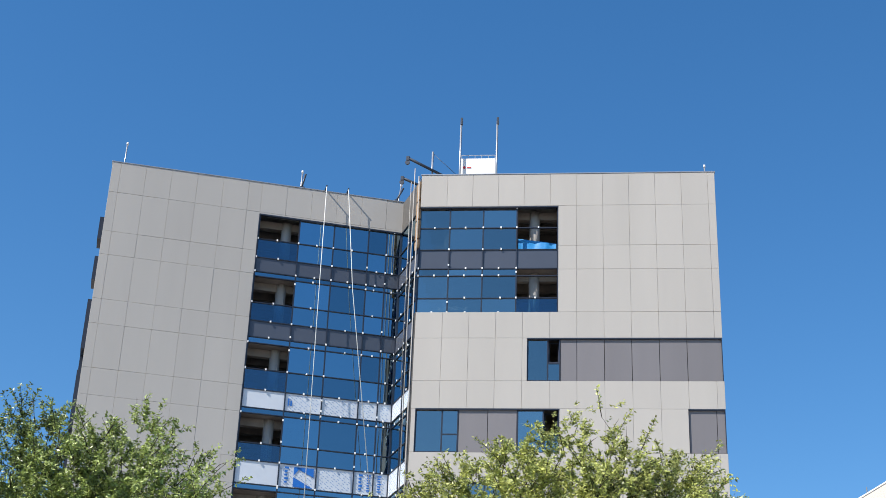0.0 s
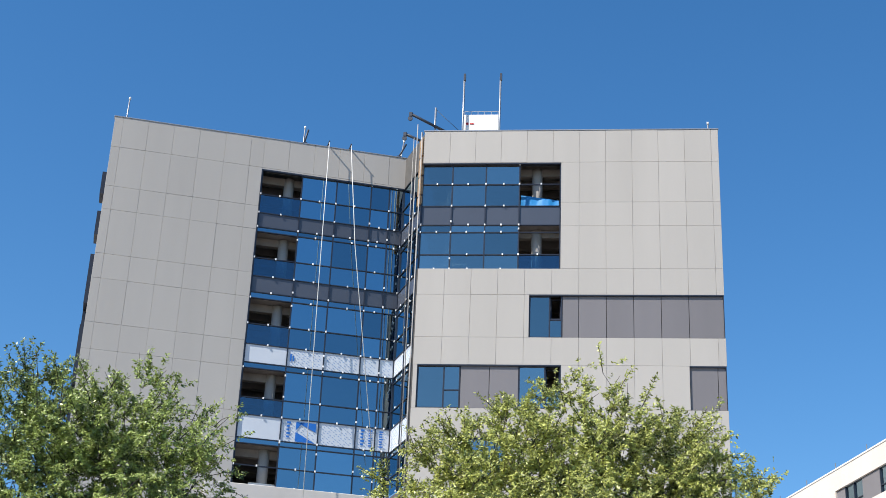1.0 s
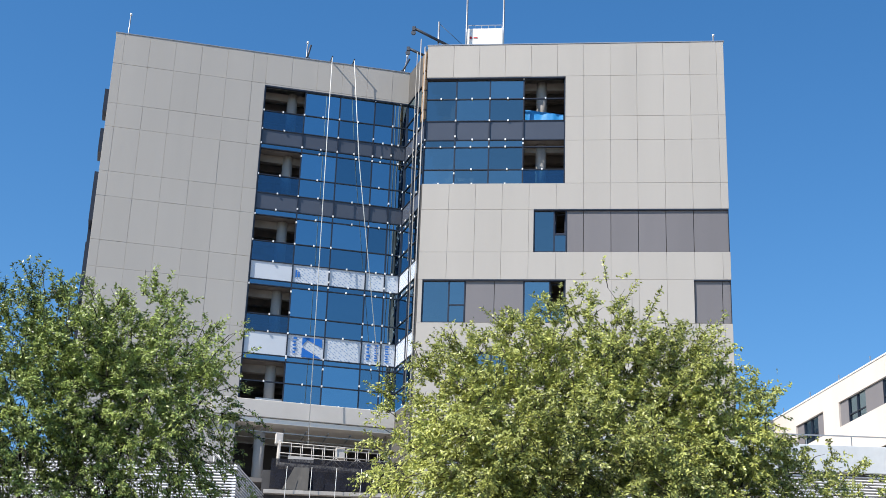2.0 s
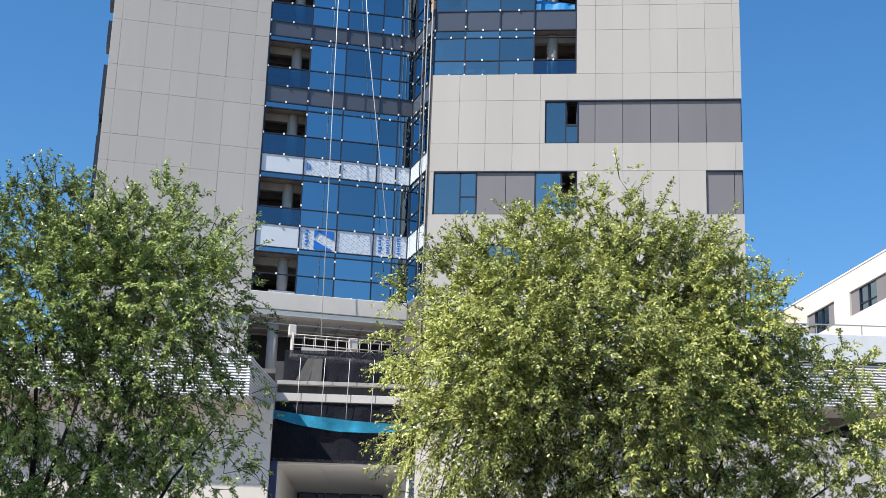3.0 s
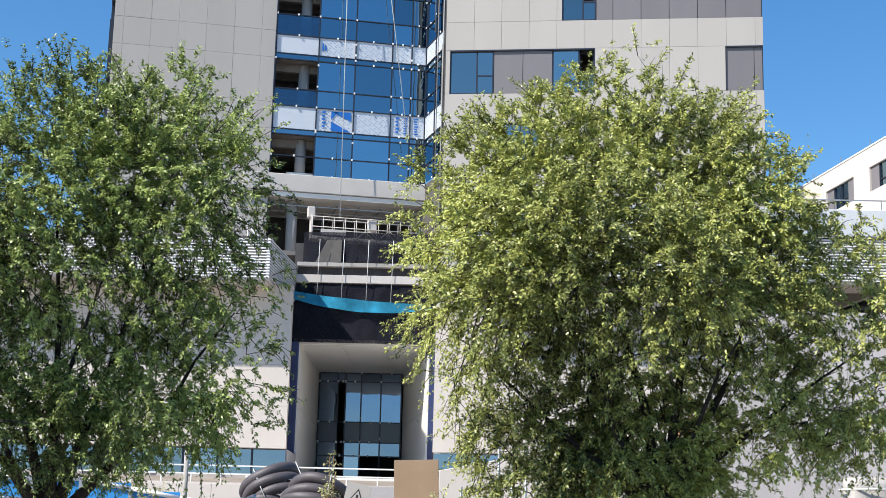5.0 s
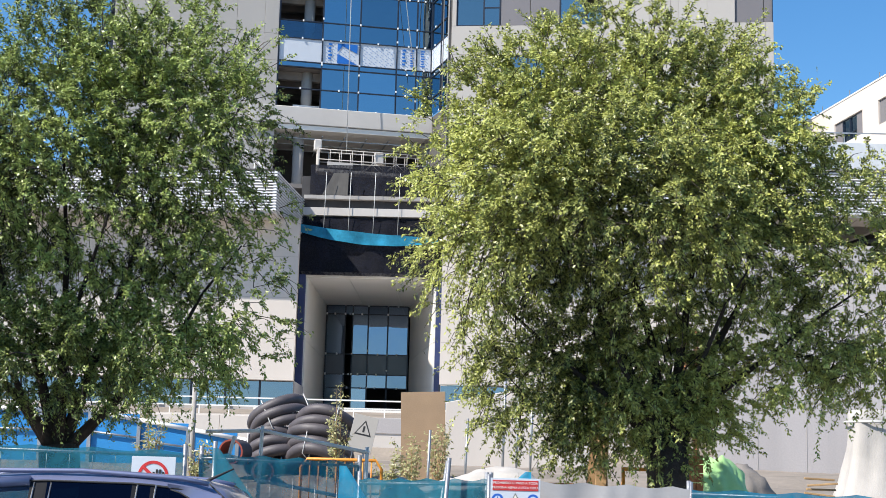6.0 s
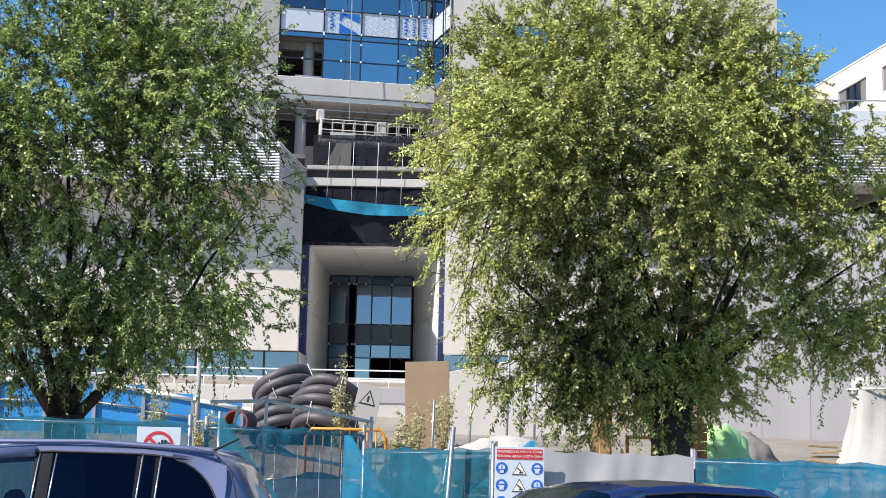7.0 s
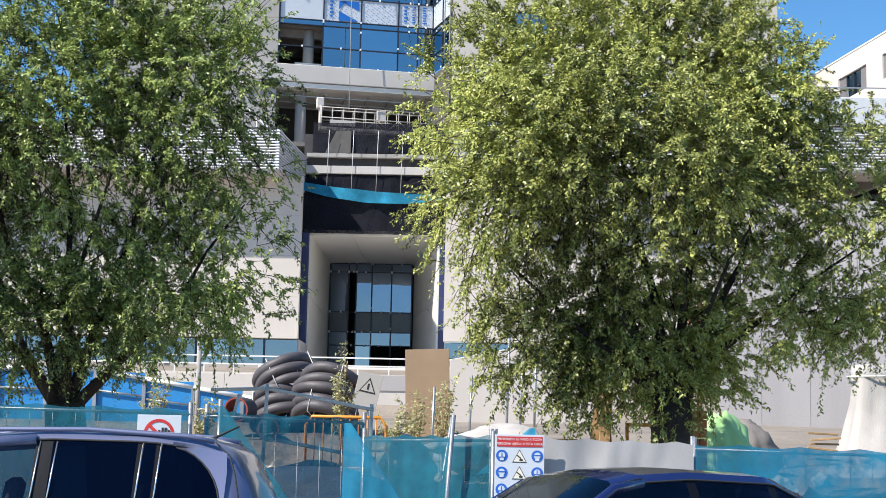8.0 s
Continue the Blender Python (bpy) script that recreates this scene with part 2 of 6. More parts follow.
LOUVRE = mat("pale_metal_louvre", (0.66, 0.67, 0.69), 0.45, 0.2, vary=0.05)
PARAPET = mat("pale_blue_grey_parapet", (0.52, 0.56, 0.60), 0.6, vary=0.06)

# ---- making things ----
PLACE = {}
I = Matrix.Identity(4)


def thing(name, m=I, label="", category="", group="", kind=""):
    """An Empty at a thing's base that carries its parts."""
    ob = new(name)
    ob.empty_display_size = 0.3
    ob.matrix_basis = m
    PLACE[ob] = m
    return tagged(ob, label, category, group, kind)


def mesh_of(name, bm, material):
    me = bpy.data.meshes.new(name)
    bm.normal_update()
    bm.to_mesh(me)
    bm.free()
    for a in material if isinstance(material, (list, tuple)) else [material]:
        me.materials.append(a)
    return me


def put(name, me, parent=None, m=I, label=""):
    """Links a mesh under a thing or part; m is its pose in the world."""
    ob = new(name, me)
    PLACE[ob] = m
    if parent is None:
        ob.matrix_basis = m
    else:
        ob.parent = parent
        ob.matrix_basis = PLACE[parent].inverted() @ m
    return tagged(ob, label)


def part(name, bm, material, parent=None, label="", m=I):
    return put(name, mesh_of(name, bm, material), parent, m, label)


def box(bm, x0, x1, y0, y1, z0, z1, bevel=0.0, index=0, m=None):
    r = bmesh.ops.create_cube(bm, size=1)["verts"]
    t = Matrix.Translation(((x0 + x1) / 2, (y0 + y1) / 2, (z0 + z1) / 2)) @ Matrix.Diagonal((x1 - x0, y1 - y0, z1 - z0, 1))
    bmesh.ops.transform(bm, matrix=(m @ t) if m else t, verts=r)
    faces = list({f for v in r for f in v.link_faces})
    if bevel:
        edges = list({e for v in r for e in v.link_edges})
        faces += bmesh.ops.bevel(bm, geom=edges, offset=bevel, segments=1, affect="EDGES")["faces"]
    if index:
        for f in faces:
            if f.is_valid:
                f.material_index = index
    return bm


def boxes(items, bevel=0.0):
    bm = bmesh.new()
    for b in items:
        box(bm, *b, bevel=bevel)
    return bm


def tube(bm, pts, radii, sides=8, cap=True, index=0):
    """A round bar or limb along points."""
    pts = [Vector(p) for p in pts]
    if not isinstance(radii, (list, tuple)):
        radii = [radii] * len(pts)
    rings, ref = [], None
    for i, p in enumerate(pts):
        d = (pts[min(i + 1, len(pts) - 1)] - pts[max(i - 1, 0)]).normalized()
        if ref is None:
            ref = d.orthogonal().normalized()
        ref = (ref - d * ref.dot(d))
        ref = ref.normalized() if ref.length > 1e-6 else d.orthogonal().normalized()
        b = d.cross(ref)
        rings.append([bm.verts.new(p + (ref * math.cos(a) + b * math.sin(a)) * radii[i]) for a in (2 * math.pi * k / sides for k in range(sides))])
    for r0, r1 in zip(rings, rings[1:]):
        for k in range(sides):
            f = bm.faces.new((r0[k], r0[(k + 1) % sides], r1[(k + 1) % sides], r1[k]))
            f.smooth, f.material_index = True, index
    if cap:
        for r in (rings[0][::-1], rings[-1]):
            bm.faces.new(r).material_index = index
    return bm


SHARED = {}


def piece(name, w, d, h, material, parent, m, bevel=0.004, label=""):
    """One of many alike pieces: a bevelled slab, its base corner at m, on mesh data shared by size."""
    key = (name, round(w, 3), round(d, 3), round(h, 3), material.name)
    if key not in SHARED:
        SHARED[key] = mesh_of(name, box(bmesh.new(), 0, w, 0, d, 0, h, bevel=bevel), material)
    return put(name, SHARED[key], parent, m, label)

# ---- ground, road, pavement ----
def rise(x, y):
    """The building site climbs from the pavement to the terrace of the tower."""
    steps = ((-900, -0.05), (16.6, -0.05), (21, 1.0), (32, 2.05), (45, 2.5), (54.6, 2.75), (56, 4.2), (62, 4.9), (900, 4.9))
    z = float(np.interp(y, [a for a, _ in steps], [b for _, b in steps]))
    if 17 < y < 60:
        z += 0.10 * noise.noise(Vector((x * 0.5, y * 0.5, 0))) + 0.05 * noise.noise(Vector((x * 1.7, y * 1.7, 3)))
    return z


def build_ground():
    bm = bmesh.new()
    xs = [-900, -300, -120, -60] + [-40 + i for i in range(81)] + [60, 120, 300, 900]
    ys = [-900, -200, -60, -12, 0, 13, 16, 16.6] + [17 + 0.75 * i for i in range(60)] + [64, 70, 80, 110, 200, 900]
    grid = [[bm.verts.new((x, y, rise(x, y))) for x in xs] for y in ys]
    for a, b in zip(grid, grid[1:]):
        for i in range(len(xs) - 1):
            bm.faces.new((a[i], a[i + 1], b[i + 1], b[i])).smooth = True
    tagged(part("ground", bm, EARTH), "dry sandy earth of a building site rising to the tower", "ground", kind="structure")
    tagged(part("road", boxes([(-300, 300, -9, 13.0, -0.2, 0.0)]), ASPHALT), "worn dark asphalt street", "road", kind="structure")
    walkway = tagged(part("pavement", boxes([(-300, 300, 13.16, 16.5, -0.2, 0.11)]), PAVING), "grey concrete pavement along the fence", "pavement", kind="structure")
    for i in range(40):
        piece("kerb_stone", 0.99, 0.16, 0.34, KERB, walkway, Matrix.Translation((-20 + i, 13.0, -0.2)), 0.015)


build_ground()

# ---- the tower: two wings that meet in a glazed fold ----
RA, RD = radians(6.184), 75.0
LA, LD = radians(-12.363), 77.79
TOWER = thing("tower_block", pose(-2, 80, 4.85), "nine-storey tower with pale cladding and blue glass, still under construction", "building")


def wing(a, d):
    """Coordinates of a wing: x along its face to the right, y into the building, z up."""
    return Matrix.Translation((d * math.sin(a), d * math.cos(a), 0)) @ Matrix.Rotation(-a, 4, "Z")


RW, LW = wing(RA, RD), wing(LA, LD)


def minus(cell, holes):
    """A rectangle (x0, x1, z0, z1) less the openings, as rectangles."""
    out = [cell]
    for h in holes:
        rest = []
        for c in out:
            x0, x1, z0, z1 = max(c[0], h[0]), min(c[1], h[1]), max(c[2], h[2]), min(c[3], h[3])
            if x1 - x0 < 0.01 or z1 - z0 < 0.01:
                rest.append(c)
                continue
            rest += [(c[0], x0, c[2], c[3]), (x1, c[1], c[2], c[3]), (x0, x1, c[2], z0), (x0, x1, z1, c[3])]
        out = [c for c in rest if c[1] - c[0] > 0.03 and c[3] - c[2] > 0.03]
    return out


def clad(m, cols, rows, holes, material, parent, name="cladding_panel", joint=0.010, wall=None):
    """A rainscreen of separate panels, open joints between them, in front of a dark wall."""
    if wall is not None:
        block, parent = parent, None
        for z0, z1 in zip(rows, rows[1:]):
            for c in minus((cols[0] + 0.05, cols[-1] - 0.05, z0, z1), holes):
                section = part("wall", boxes([(c[0], c[1], 0.07, 0.35, c[2], c[3])]), wall, block, "", m)
                parent = parent or section
    for x0, x1 in zip(cols, cols[1:]):
        for z0, z1 in zip(rows, rows[1:]):
            for c in minus((x0, x1, z0, z1), holes):
                j = joint / 2
                lift = random.uniform(-0.004, 0.004)
                piece(name, c[1] - c[0] - joint, 0.05, c[3] - c[2] - joint, material, parent, m @ pose(c[0] + j, lift, c[2] + j), 0.006)
    return parent


def printed(m, w, h, parent):
    """Marks of the printed protective film: slanting rows of dashes, and coarse shapes on some sheets."""
    bm = bmesh.new()
    k = 0
    for i in range(-6, int(w / 0.21) + 8):
        for j in range(int(h / 0.10) + 1):
            x, z = i * 0.23 + j * 0.085, 0.06 + j * 0.105
            if (i + 3 * j) % 4 == 3 or not (0.06 < x < w - 0.16 and z < h - 0.06):
                continue
            box(bm, -0.055, 0.055, -0.003, 0.0, -0.020, 0.020, m=pose(x, 0, z, 0, 32, 0))
            k += 1
    if k:
        tagged(part("printed_mark", bm, FILM_INK, parent, "pale blue dashes of print", m @ pose(0, -0.003, 0)), kind="stuff")
    else:
        bm.free()


def bars(m, n, w, h, parent, turn=0.0):
    """Print that is too small to read, as a row of upright strokes."""
    bm = bmesh.new()
    for i in range(n):
        box(bm, i * w / n, i * w / n + w / n * 0.55, -0.010, -0.006, 0, h * (1.0 if i % 3 else 1.35))
    tagged(part("printed_mark", bm, FILM_BLUE, parent, "dark blue printed strokes", m @ pose(0, 0, 0, 0, turn, 0)), kind="stuff")


def curtain(m, cols, rows, plan, parent, depth=0.0, clips=True, glass=None):
    """A glazed wall: panes, mullions, transoms and the small white clips left on their crossings.
    plan: one word a row, a letter a bay: g glass, c clear glass, s spandrel, w plain film, p printed film, o open."""
    mats = {"g": glass or GLASS, "c": CLEAR, "s": SPANDREL, "w": FILM_WHITE, "p": FILM_WHITE}
    names = {"g": "glass_pane", "c": "glass_pane", "s": "spandrel_panel", "w": "film_covered_panel", "p": "film_covered_panel"}
    frame_ob = None
    bm = bmesh.new()
    for x in cols:
        box(bm, x - 0.035, x + 0.035, depth - 0.05, depth + 0.12, rows[-1], rows[0])
    frame_ob = part("curtain_frame", bm, FRAME, parent, "slim dark aluminium mullions", m)
    for r, (z1, z0) in enumerate(zip(rows, rows[1:])):
        for c, (x0, x1) in enumerate(zip(cols, cols[1:])):
            kind = plan[r][c]
            piece("transom", x1 - x0 - 0.07, 0.12, 0.055, FRAME, frame_ob, m @ pose(x0 + 0.035, depth - 0.04, z1 - 0.0275), 0.006)
            if kind == "o":
                continue
            lift = 0.0 if kind in "gc" else -0.012
            o = piece(names[kind], x1 - x0 - 0.066, 0.016, z1 - z0 - 0.05, mats[kind], frame_ob,
                      m @ pose(x0 + 0.033 + random.uniform(0, 0.002), depth + 0.02 + lift, z0 + 0.025) @ pose(0, 0, 0, random.uniform(-0.25, 0.25), 0, random.uniform(-0.2, 0.2)), 0.0)
            if kind in "gc":
                o.visible_shadow = False
            if kind == "p":
                printed(m @ pose(x0 + 0.04, depth + 0.005, z0 + 0.03), x1 - x0 - 0.08, z1 - z0 - 0.06, frame_ob)
    if clips:
        rnd = random.Random(5)
        for z in rows:
            for i, (x0, x1) in enumerate(zip(cols, cols[1:])):
                for x in (x0, (x0 + x1) / 2):
                    if rnd.random() < 0.62:
                        piece("clip", 0.085, 0.05, 0.11, CLIP, frame_ob, m @ pose(x - 0.04 + rnd.uniform(-0.1, 0.1) * (x != x0), depth - 0.10, z - 0.05 + rnd.choice((-0.25, 0, 0, 0, 0.2)) * (x == x0)), 0.01)
    return frame_ob


FLOORS = [36.95, 32.87, 28.72, 24.50, 21.0]


def build_right_wing():
    cols = [-9.52, -8.0, -6.53, -5.05, -3.57, -2.08, -0.6, 0.89, 2.37, 3.85, 5.33, 6.82, 7.23]
    rows = [13.8, 15.9, 18.4, 19.9, 22.0, 24.5, 26.07, 28.52, 30.1, 32.6, 34.15, 36.75, 38.22, 40.75, 42.8]
    glazed = (-9.6, -1.62, 34.15, 40.72)
    openings = [glazed, (-3.3, -1.5, 30.1, 32.6), (-1.5, 7.3, 30.1, 32.6), (-9.27, -6.93, 26.07, 28.52), (-6.93, -3.8, 26.07, 28.52),
                (-3.8, -1.54, 26.07, 28.52), (5.27, 7.3, 26.07, 28.52), (-6.6, -4.3, 22.0, 24.45)]
    clad(RW, cols, rows, openings, CLAD, TOWER, wall=JOINT)
    # grey infill, set a hand behind the pale panels
    for x0, x1, z0, z1, n in ((-1.5, 7.2, 30.12, 32.58, 6), (-6.93, -3.8, 26.09, 28.5, 2), (5.27, 7.2, 26.09, 28.5, 1)):
        xs = [x0 + (x1 - x0) * i / n for i in range(n + 1)]
        if n == 6:
            xs = [-1.5, -0.6, 0.89, 2.37, 3.85, 5.33, 7.2]
        if x0 > 5:
            xs = [5.27, 6.75, 7.2]
        clad(RW @ pose(0, 0.10, 0), xs, [z0, z1], [], CLAD_GREY, TOWER, "grey_panel", 0.03, BACKING)
    # dark head line and sill of each opening
    for x0, x1, z0, z1 in ((-3.3, 7.2, 30.1, 32.6), (-9.27, -1.54, 26.07, 28.52), (5.27, 7.2, 26.07, 28.52), (-9.5, -1.62, 34.15, 40.72)):
        part("opening_trim", boxes([(x0, x1, -0.01, 0.12, z1 - 0.07, z1), (x1 - 0.04, x1, 0.0, 0.12, z0, z1)]), FRAME, TOWER, "dark metal edge trim", RW)
    # punched windows with one open leaf
    for x0, x1, z0, z1, split, leaf in ((-3.3, -1.5, 30.1, 32.6, 0.62, True), (-9.27, -6.93, 26.07, 28.52, 0.62, False), (-3.8, -1.54, 26.07, 28.52, 0.62, True), (-6.6, -4.3, 22.0, 24.45, 0.5, False)):
        win = part("window", boxes([(x0, x0 + 0.07, 0.08, 0.2, z0, z1), (x1 - 0.07, x1, 0.08, 0.2, z0, z1), (x0, x1, 0.08, 0.2, z1 - 0.08, z1), (x0, x1, 0.08, 0.2, z0, z0 + 0.07)]), FRAME, TOWER, "dark aluminium window", RW)
        xm = x0 + (x1 - x0) * split
        zm = z0 + (z1 - z0) * 0.42
        part("window_frame", boxes([(xm - 0.04, xm + 0.04, 0.09, 0.19, z0 + 0.07, z1 - 0.08), (xm + 0.04, x1 - 0.07, 0.09, 0.19, zm - 0.03, zm + 0.03)]), FRAME, win, "", RW)
        for a, b, c, d, gone in ((x0 + 0.07, xm - 0.04, z0 + 0.07, z1 - 0.08, False), (xm + 0.04, x1 - 0.07, zm + 0.03, z1 - 0.08, leaf), (xm + 0.04, x1 - 0.07, z0 + 0.07, zm - 0.03, False)):
            if gone:
                o = part("open_leaf", boxes([(0, b - a, 0, 0.05, 0, 0.06), (0, b - a, 0, 0.05, d - c - 0.06, d - c), (0, 0.06, 0, 0.05, 0.06, d - c - 0.06), (b - a - 0.06, b - a, 0, 0.05, 0.06, d - c - 0.06)]), FRAME, win, "window leaf tilted open", RW @ pose(a, 0.11, c) @ pose(0, 0, 0, -14, 0, 0))
            else:
                o = part("pane", boxes([(a, b, 0.13, 0.145, c, d)]), GLASS_PALE, win, "", RW)
                o.visible_shadow = False
        part("window_room", boxes([(x0 - 0.4, x1 + 0.4, 4.0, 4.1, z0 - 0.5, z1 + 0.5), (x0 - 0.4, x1 + 0.4, 0.4, 4.0, z0 - 0.6, z0 - 0.5), (x0 - 0.4, x1 + 0.4, 0.4, 4.0, z1 + 0.5, z1 + 0.6), (x0 - 0.5, x0 - 0.4, 0.4, 4.1, z0 - 0.5, z1 + 0.5), (x1 + 0.4, x1 + 0.5, 0.4, 4.1, z0 - 0.5, z1 + 0.5)]), ROOM, TOWER, "bare dim room", RW)
    # glazed corner of the two top floors
    curtain(RW, [-9.5, -7.79, -5.88, -3.97, -1.66], [40.66, 39.42, 38.05, 36.87, 36.42, 35.05, 34.17],
            ["gggo", "gggo", "ssss", "gggo", "gggo", "gggc"], TOWER, 0.16, glass=GLASS_PALE)
    # sides, roof, parapet and core
    part("side_wall", boxes([(7.0, 7.2, 0.4, 18, 5, 42.7)]), CLAD, TOWER, "", RW)
    part("roof", boxes([(-9.3, 7.0, 0.4, 18, 41.7, 41.95)]), ROOFING, TOWER, "", RW)
    part("coping", boxes([(-9.56, 7.27, -0.03, 0.42, 42.8, 42.86)], 0.01), STEEL, TOWER, "thin metal coping", RW)
    # solid near-black core: unlit depth behind the glass, as colour
    part("core", boxes([(-5.0, 7.0, 7.0, 18, 5, 41.7)]), ROOM_SHADE, TOWER, "", RW)


def rooms(m, x0, x1, y1, levels, parent, columns):
    """Bare concrete storeys behind the glass."""
    for top, low in levels:
        storey = part("storey", boxes([(x0, x1, 0.35, y1, low - 0.38, low), (x0, x1, y1, y1 + 0.2, low, top - 0.4)]), ROOM, parent, "bare concrete floor and back wall", m)
        part("ceiling_beam", boxes([(x0, x1, 1.0 + 1.4 * i, 1.35 + 1.4 * i, top - 0.85, top - 0.40) for i in range(int((y1 - 1) / 1.4))]), ROOM, storey, "", m)
        part("trestle", boxes([(x0 + 0.9, x0 + 2.6, 0.75, 0.82, low + 0.62, low + 0.80), (x0 + 1.0, x0 + 1.06, 0.75, 0.82, low, low + 0.62), (x0 + 2.4, x0 + 2.46, 0.75, 0.82, low, low + 0.62)]), WHITE_PAINT, storey, "pale site trestle by the glass", m)
        for x in columns:
            part("column", tube(bmesh.new(), [(x, 1.1, low), (x, 1.1, top - 0.4)], 0.30, 16), CONCRETE, storey, "round concrete column", m)


def build_left_wing():
    cols = [-2.73, -2.22, -0.77, 0.71, 2.21, 3.72, 5.22, 6.0, 7.5, 9.0, 10.5, 12.0, 13.5, 14.6]
    rows = [11.0, 13.5, 16.2, 18.0, 20.3, 21.95, 24.5, 26.0, 28.55, 30.1, 32.7, 34.18, 36.9, 38.36, 40.86, 42.8]
    clad(LW, cols, rows, [(6.0, 14.7, 5, 40.75)], CLAD, TOWER, wall=JOINT)
    zs = [40.70, 39.18, 38.0, 37.10, 36.80, 35.17, 34.05, 33.06, 32.70, 31.15, 29.95, 28.87, 28.55, 26.86, 25.87, 24.56, 24.26, 23.05, 21.97]
    plan = ["ogggg", "cgggg", "sssss", "ggggg", "ogggg", "cgggg", "sssss", "ggggg", "ogggg", "cgggg", "wpppp", "ggggg", "ogggg", "cgggg", "wpppp", "ggggg", "ogggg", "ogggg"]
    frame_ob = curtain(LW, [6.05, 8.42, 10.48, 12.55, 13.65, 14.5], zs, plan, TOWER, 0.10)
    # coarse print on the lower film row
    z = 24.62
    for x0, turn, n in ((8.75, -82, 5), (12.85, -84, 5), (13.3, -84, 7), (13.9, -84, 7)):
        bars(LW @ pose(x0, 0.085, z + 1.1), n, 1.0, 0.16, frame_ob, 90)
    bars(LW @ pose(8.6, 0.085, 29.2), 2, 0.30, 0.32, frame_ob)
    blue = bmesh.new()
    for tri in (((9.25, 0), (10.35, 0), (9.25, 0.55)), ((9.25, 1.12), (10.35, 1.12), (10.35, 0.62)), ((9.25, 0.62), (9.6, 1.1), (9.25, 1.1))):
        v = [blue.verts.new((x, y, z + h)) for y in (0.078, 0.083) for x, h in tri]
        blue.faces.new(v[:3])
        blue.faces.new(v[:2:-1])
    part("printed_mark", blue, FILM_BLUE, frame_ob, "solid blue printed triangles", LW)
    part("opening_trim", boxes([(6.0, 14.55, -0.01, 0.12, 40.68, 40.76), (5.98, 6.03, 0, 0.12, 21.95, 40.75)]), FRAME, TOWER, "dark metal edge trim", LW)
    # white slab edge below the glazing
    part("slab_edge", boxes([(4.6, 14.75, -0.30, 0.5, 20.98, 21.93)], 0.03), SLAB_WHITE, TOWER, "white slab edge band", LW)
    rooms(LW, 6.1, 14.4, 7.5, [(41.2, 37.2), (37.2, 33.1), (33.1, 28.95), (28.95, 24.6), (24.6, 21.5)], TOWER, (7.75, 12.9))
    part("side_wall", boxes([(-2.70, -2.50, 0.4, 18, 5, 42.7)]), CLAD, TOWER, "", LW)
    part("room_wall", boxes([(5.7, 6.0, 0.36, 8, 21, 41.6)]), ROOM, TOWER, "", LW)
    part("roof", boxes([(-2.5, 14.4, 0.4, 18, 41.7, 41.95)]), ROOFING, TOWER, "", LW)
    part("coping", boxes([(-2.77, 14.6, -0.03, 0.42, 42.8, 42.86)], 0.01), STEEL, TOWER, "thin metal coping", LW)
    # near-black block as on the right wing, its shade painted
    part("core", boxes([(-2.5, 14.0, 8.0, 18, 5, 41.7)]), ROOM_SHADE, TOWER, "", LW)
    # dark window hoods that stand out from the far side wall
    for z0, z1, y in ((38.55, 39.95, 1.6), (36.3, 37.8, 2.4), (31.9, 34.9, 2.0), (29.0, 32.6, 3.2), (27.2, 30.6, 2.0), (23.6, 27.2, 2.6)):
        part("window_hood", boxes([(-3.02, -2.70, y, y + 0.08, z0, z1), (-3.02, -2.70, y + 1.3, y + 1.38, z0, z1), (-3.02, -2.70, y + 0.08, y + 1.3, z1 - 0.08, z1), (-3.02, -2.70, y + 0.08, y + 1.3, z0, z0 + 0.08)]), FRAME, TOWER, "dark metal window surround", LW)


def build_fold():
    """The narrow glazed return between the wings, its raw edge and the guide poles beside it."""
    a, b = RW @ Vector((-9.5, 0.16, 0)), LW @ Vector((14.5, 0.10, 0))
    d = a - b
    m = Matrix.Translation((b.x, b.y, 0)) @ Matrix.Rotation(math.atan2(d.y, d.x), 4, "Z")
    w = d.length
    zs = [40.70, 39.3, 38.02, 37.0, 36.6, 35.1, 34.05, 33.0, 32.6, 31.1, 29.95, 28.87, 28.5, 26.9, 25.87, 24.5, 24.2, 23.0, 21.97]
    plan = ["gg", "gg", "ss", "gg", "gg", "gg", "ss", "gg", "gg", "gg", "pp", "gg", "gg", "gg", "pp", "gg", "gg", "gg"]
    curtain(m, [0.0, w * 0.5, w - 0.05], zs, plan, TOWER)
    for z0, z1 in ((40.72, 42.75), (13.0, 21.9)):
        part("return_wall", boxes([(0, w, 0.0, 0.3, z0, z1)]), BACKING, TOWER, "unclad dark return wall", m)
    part("raw_edge", boxes([(w - 0.5, w + 0.05, -0.14, -0.01, 38.2 + i * 0.62, 38.2 + i * 0.62 + 0.5 + 0.1 * (i % 2)) for i in range(7)]), RUST, TOWER, "brown insulation left exposed at the edge", m)
    for x, y, z0, z1, r in ((w - 0.1, -0.45, 22, 43.3, 0.028), (w - 1.2, -0.3, 30, 43.0, 0.022), (w + 0.10, -0.22, 12, 42.4, 0.035)):
        part("guide_pole", tube(bmesh.new(), [(x, y, z0), (x, y, z1)], r, 8), CONCRETE, TOWER, "dull steel guide pole", m)
    part("corner_post", boxes([(-9.62, -9.50, 0.0, 0.3, 12.5, 34.1)]), BACKING, TOWER, "", RW)


build_right_wing()
rooms(RW, -9.3, -1.3, 7.0, [(41.2, 37.3), (37.3, 34.0)], TOWER, (-7.9, -3.0))
build_left_wing()
build_fold()


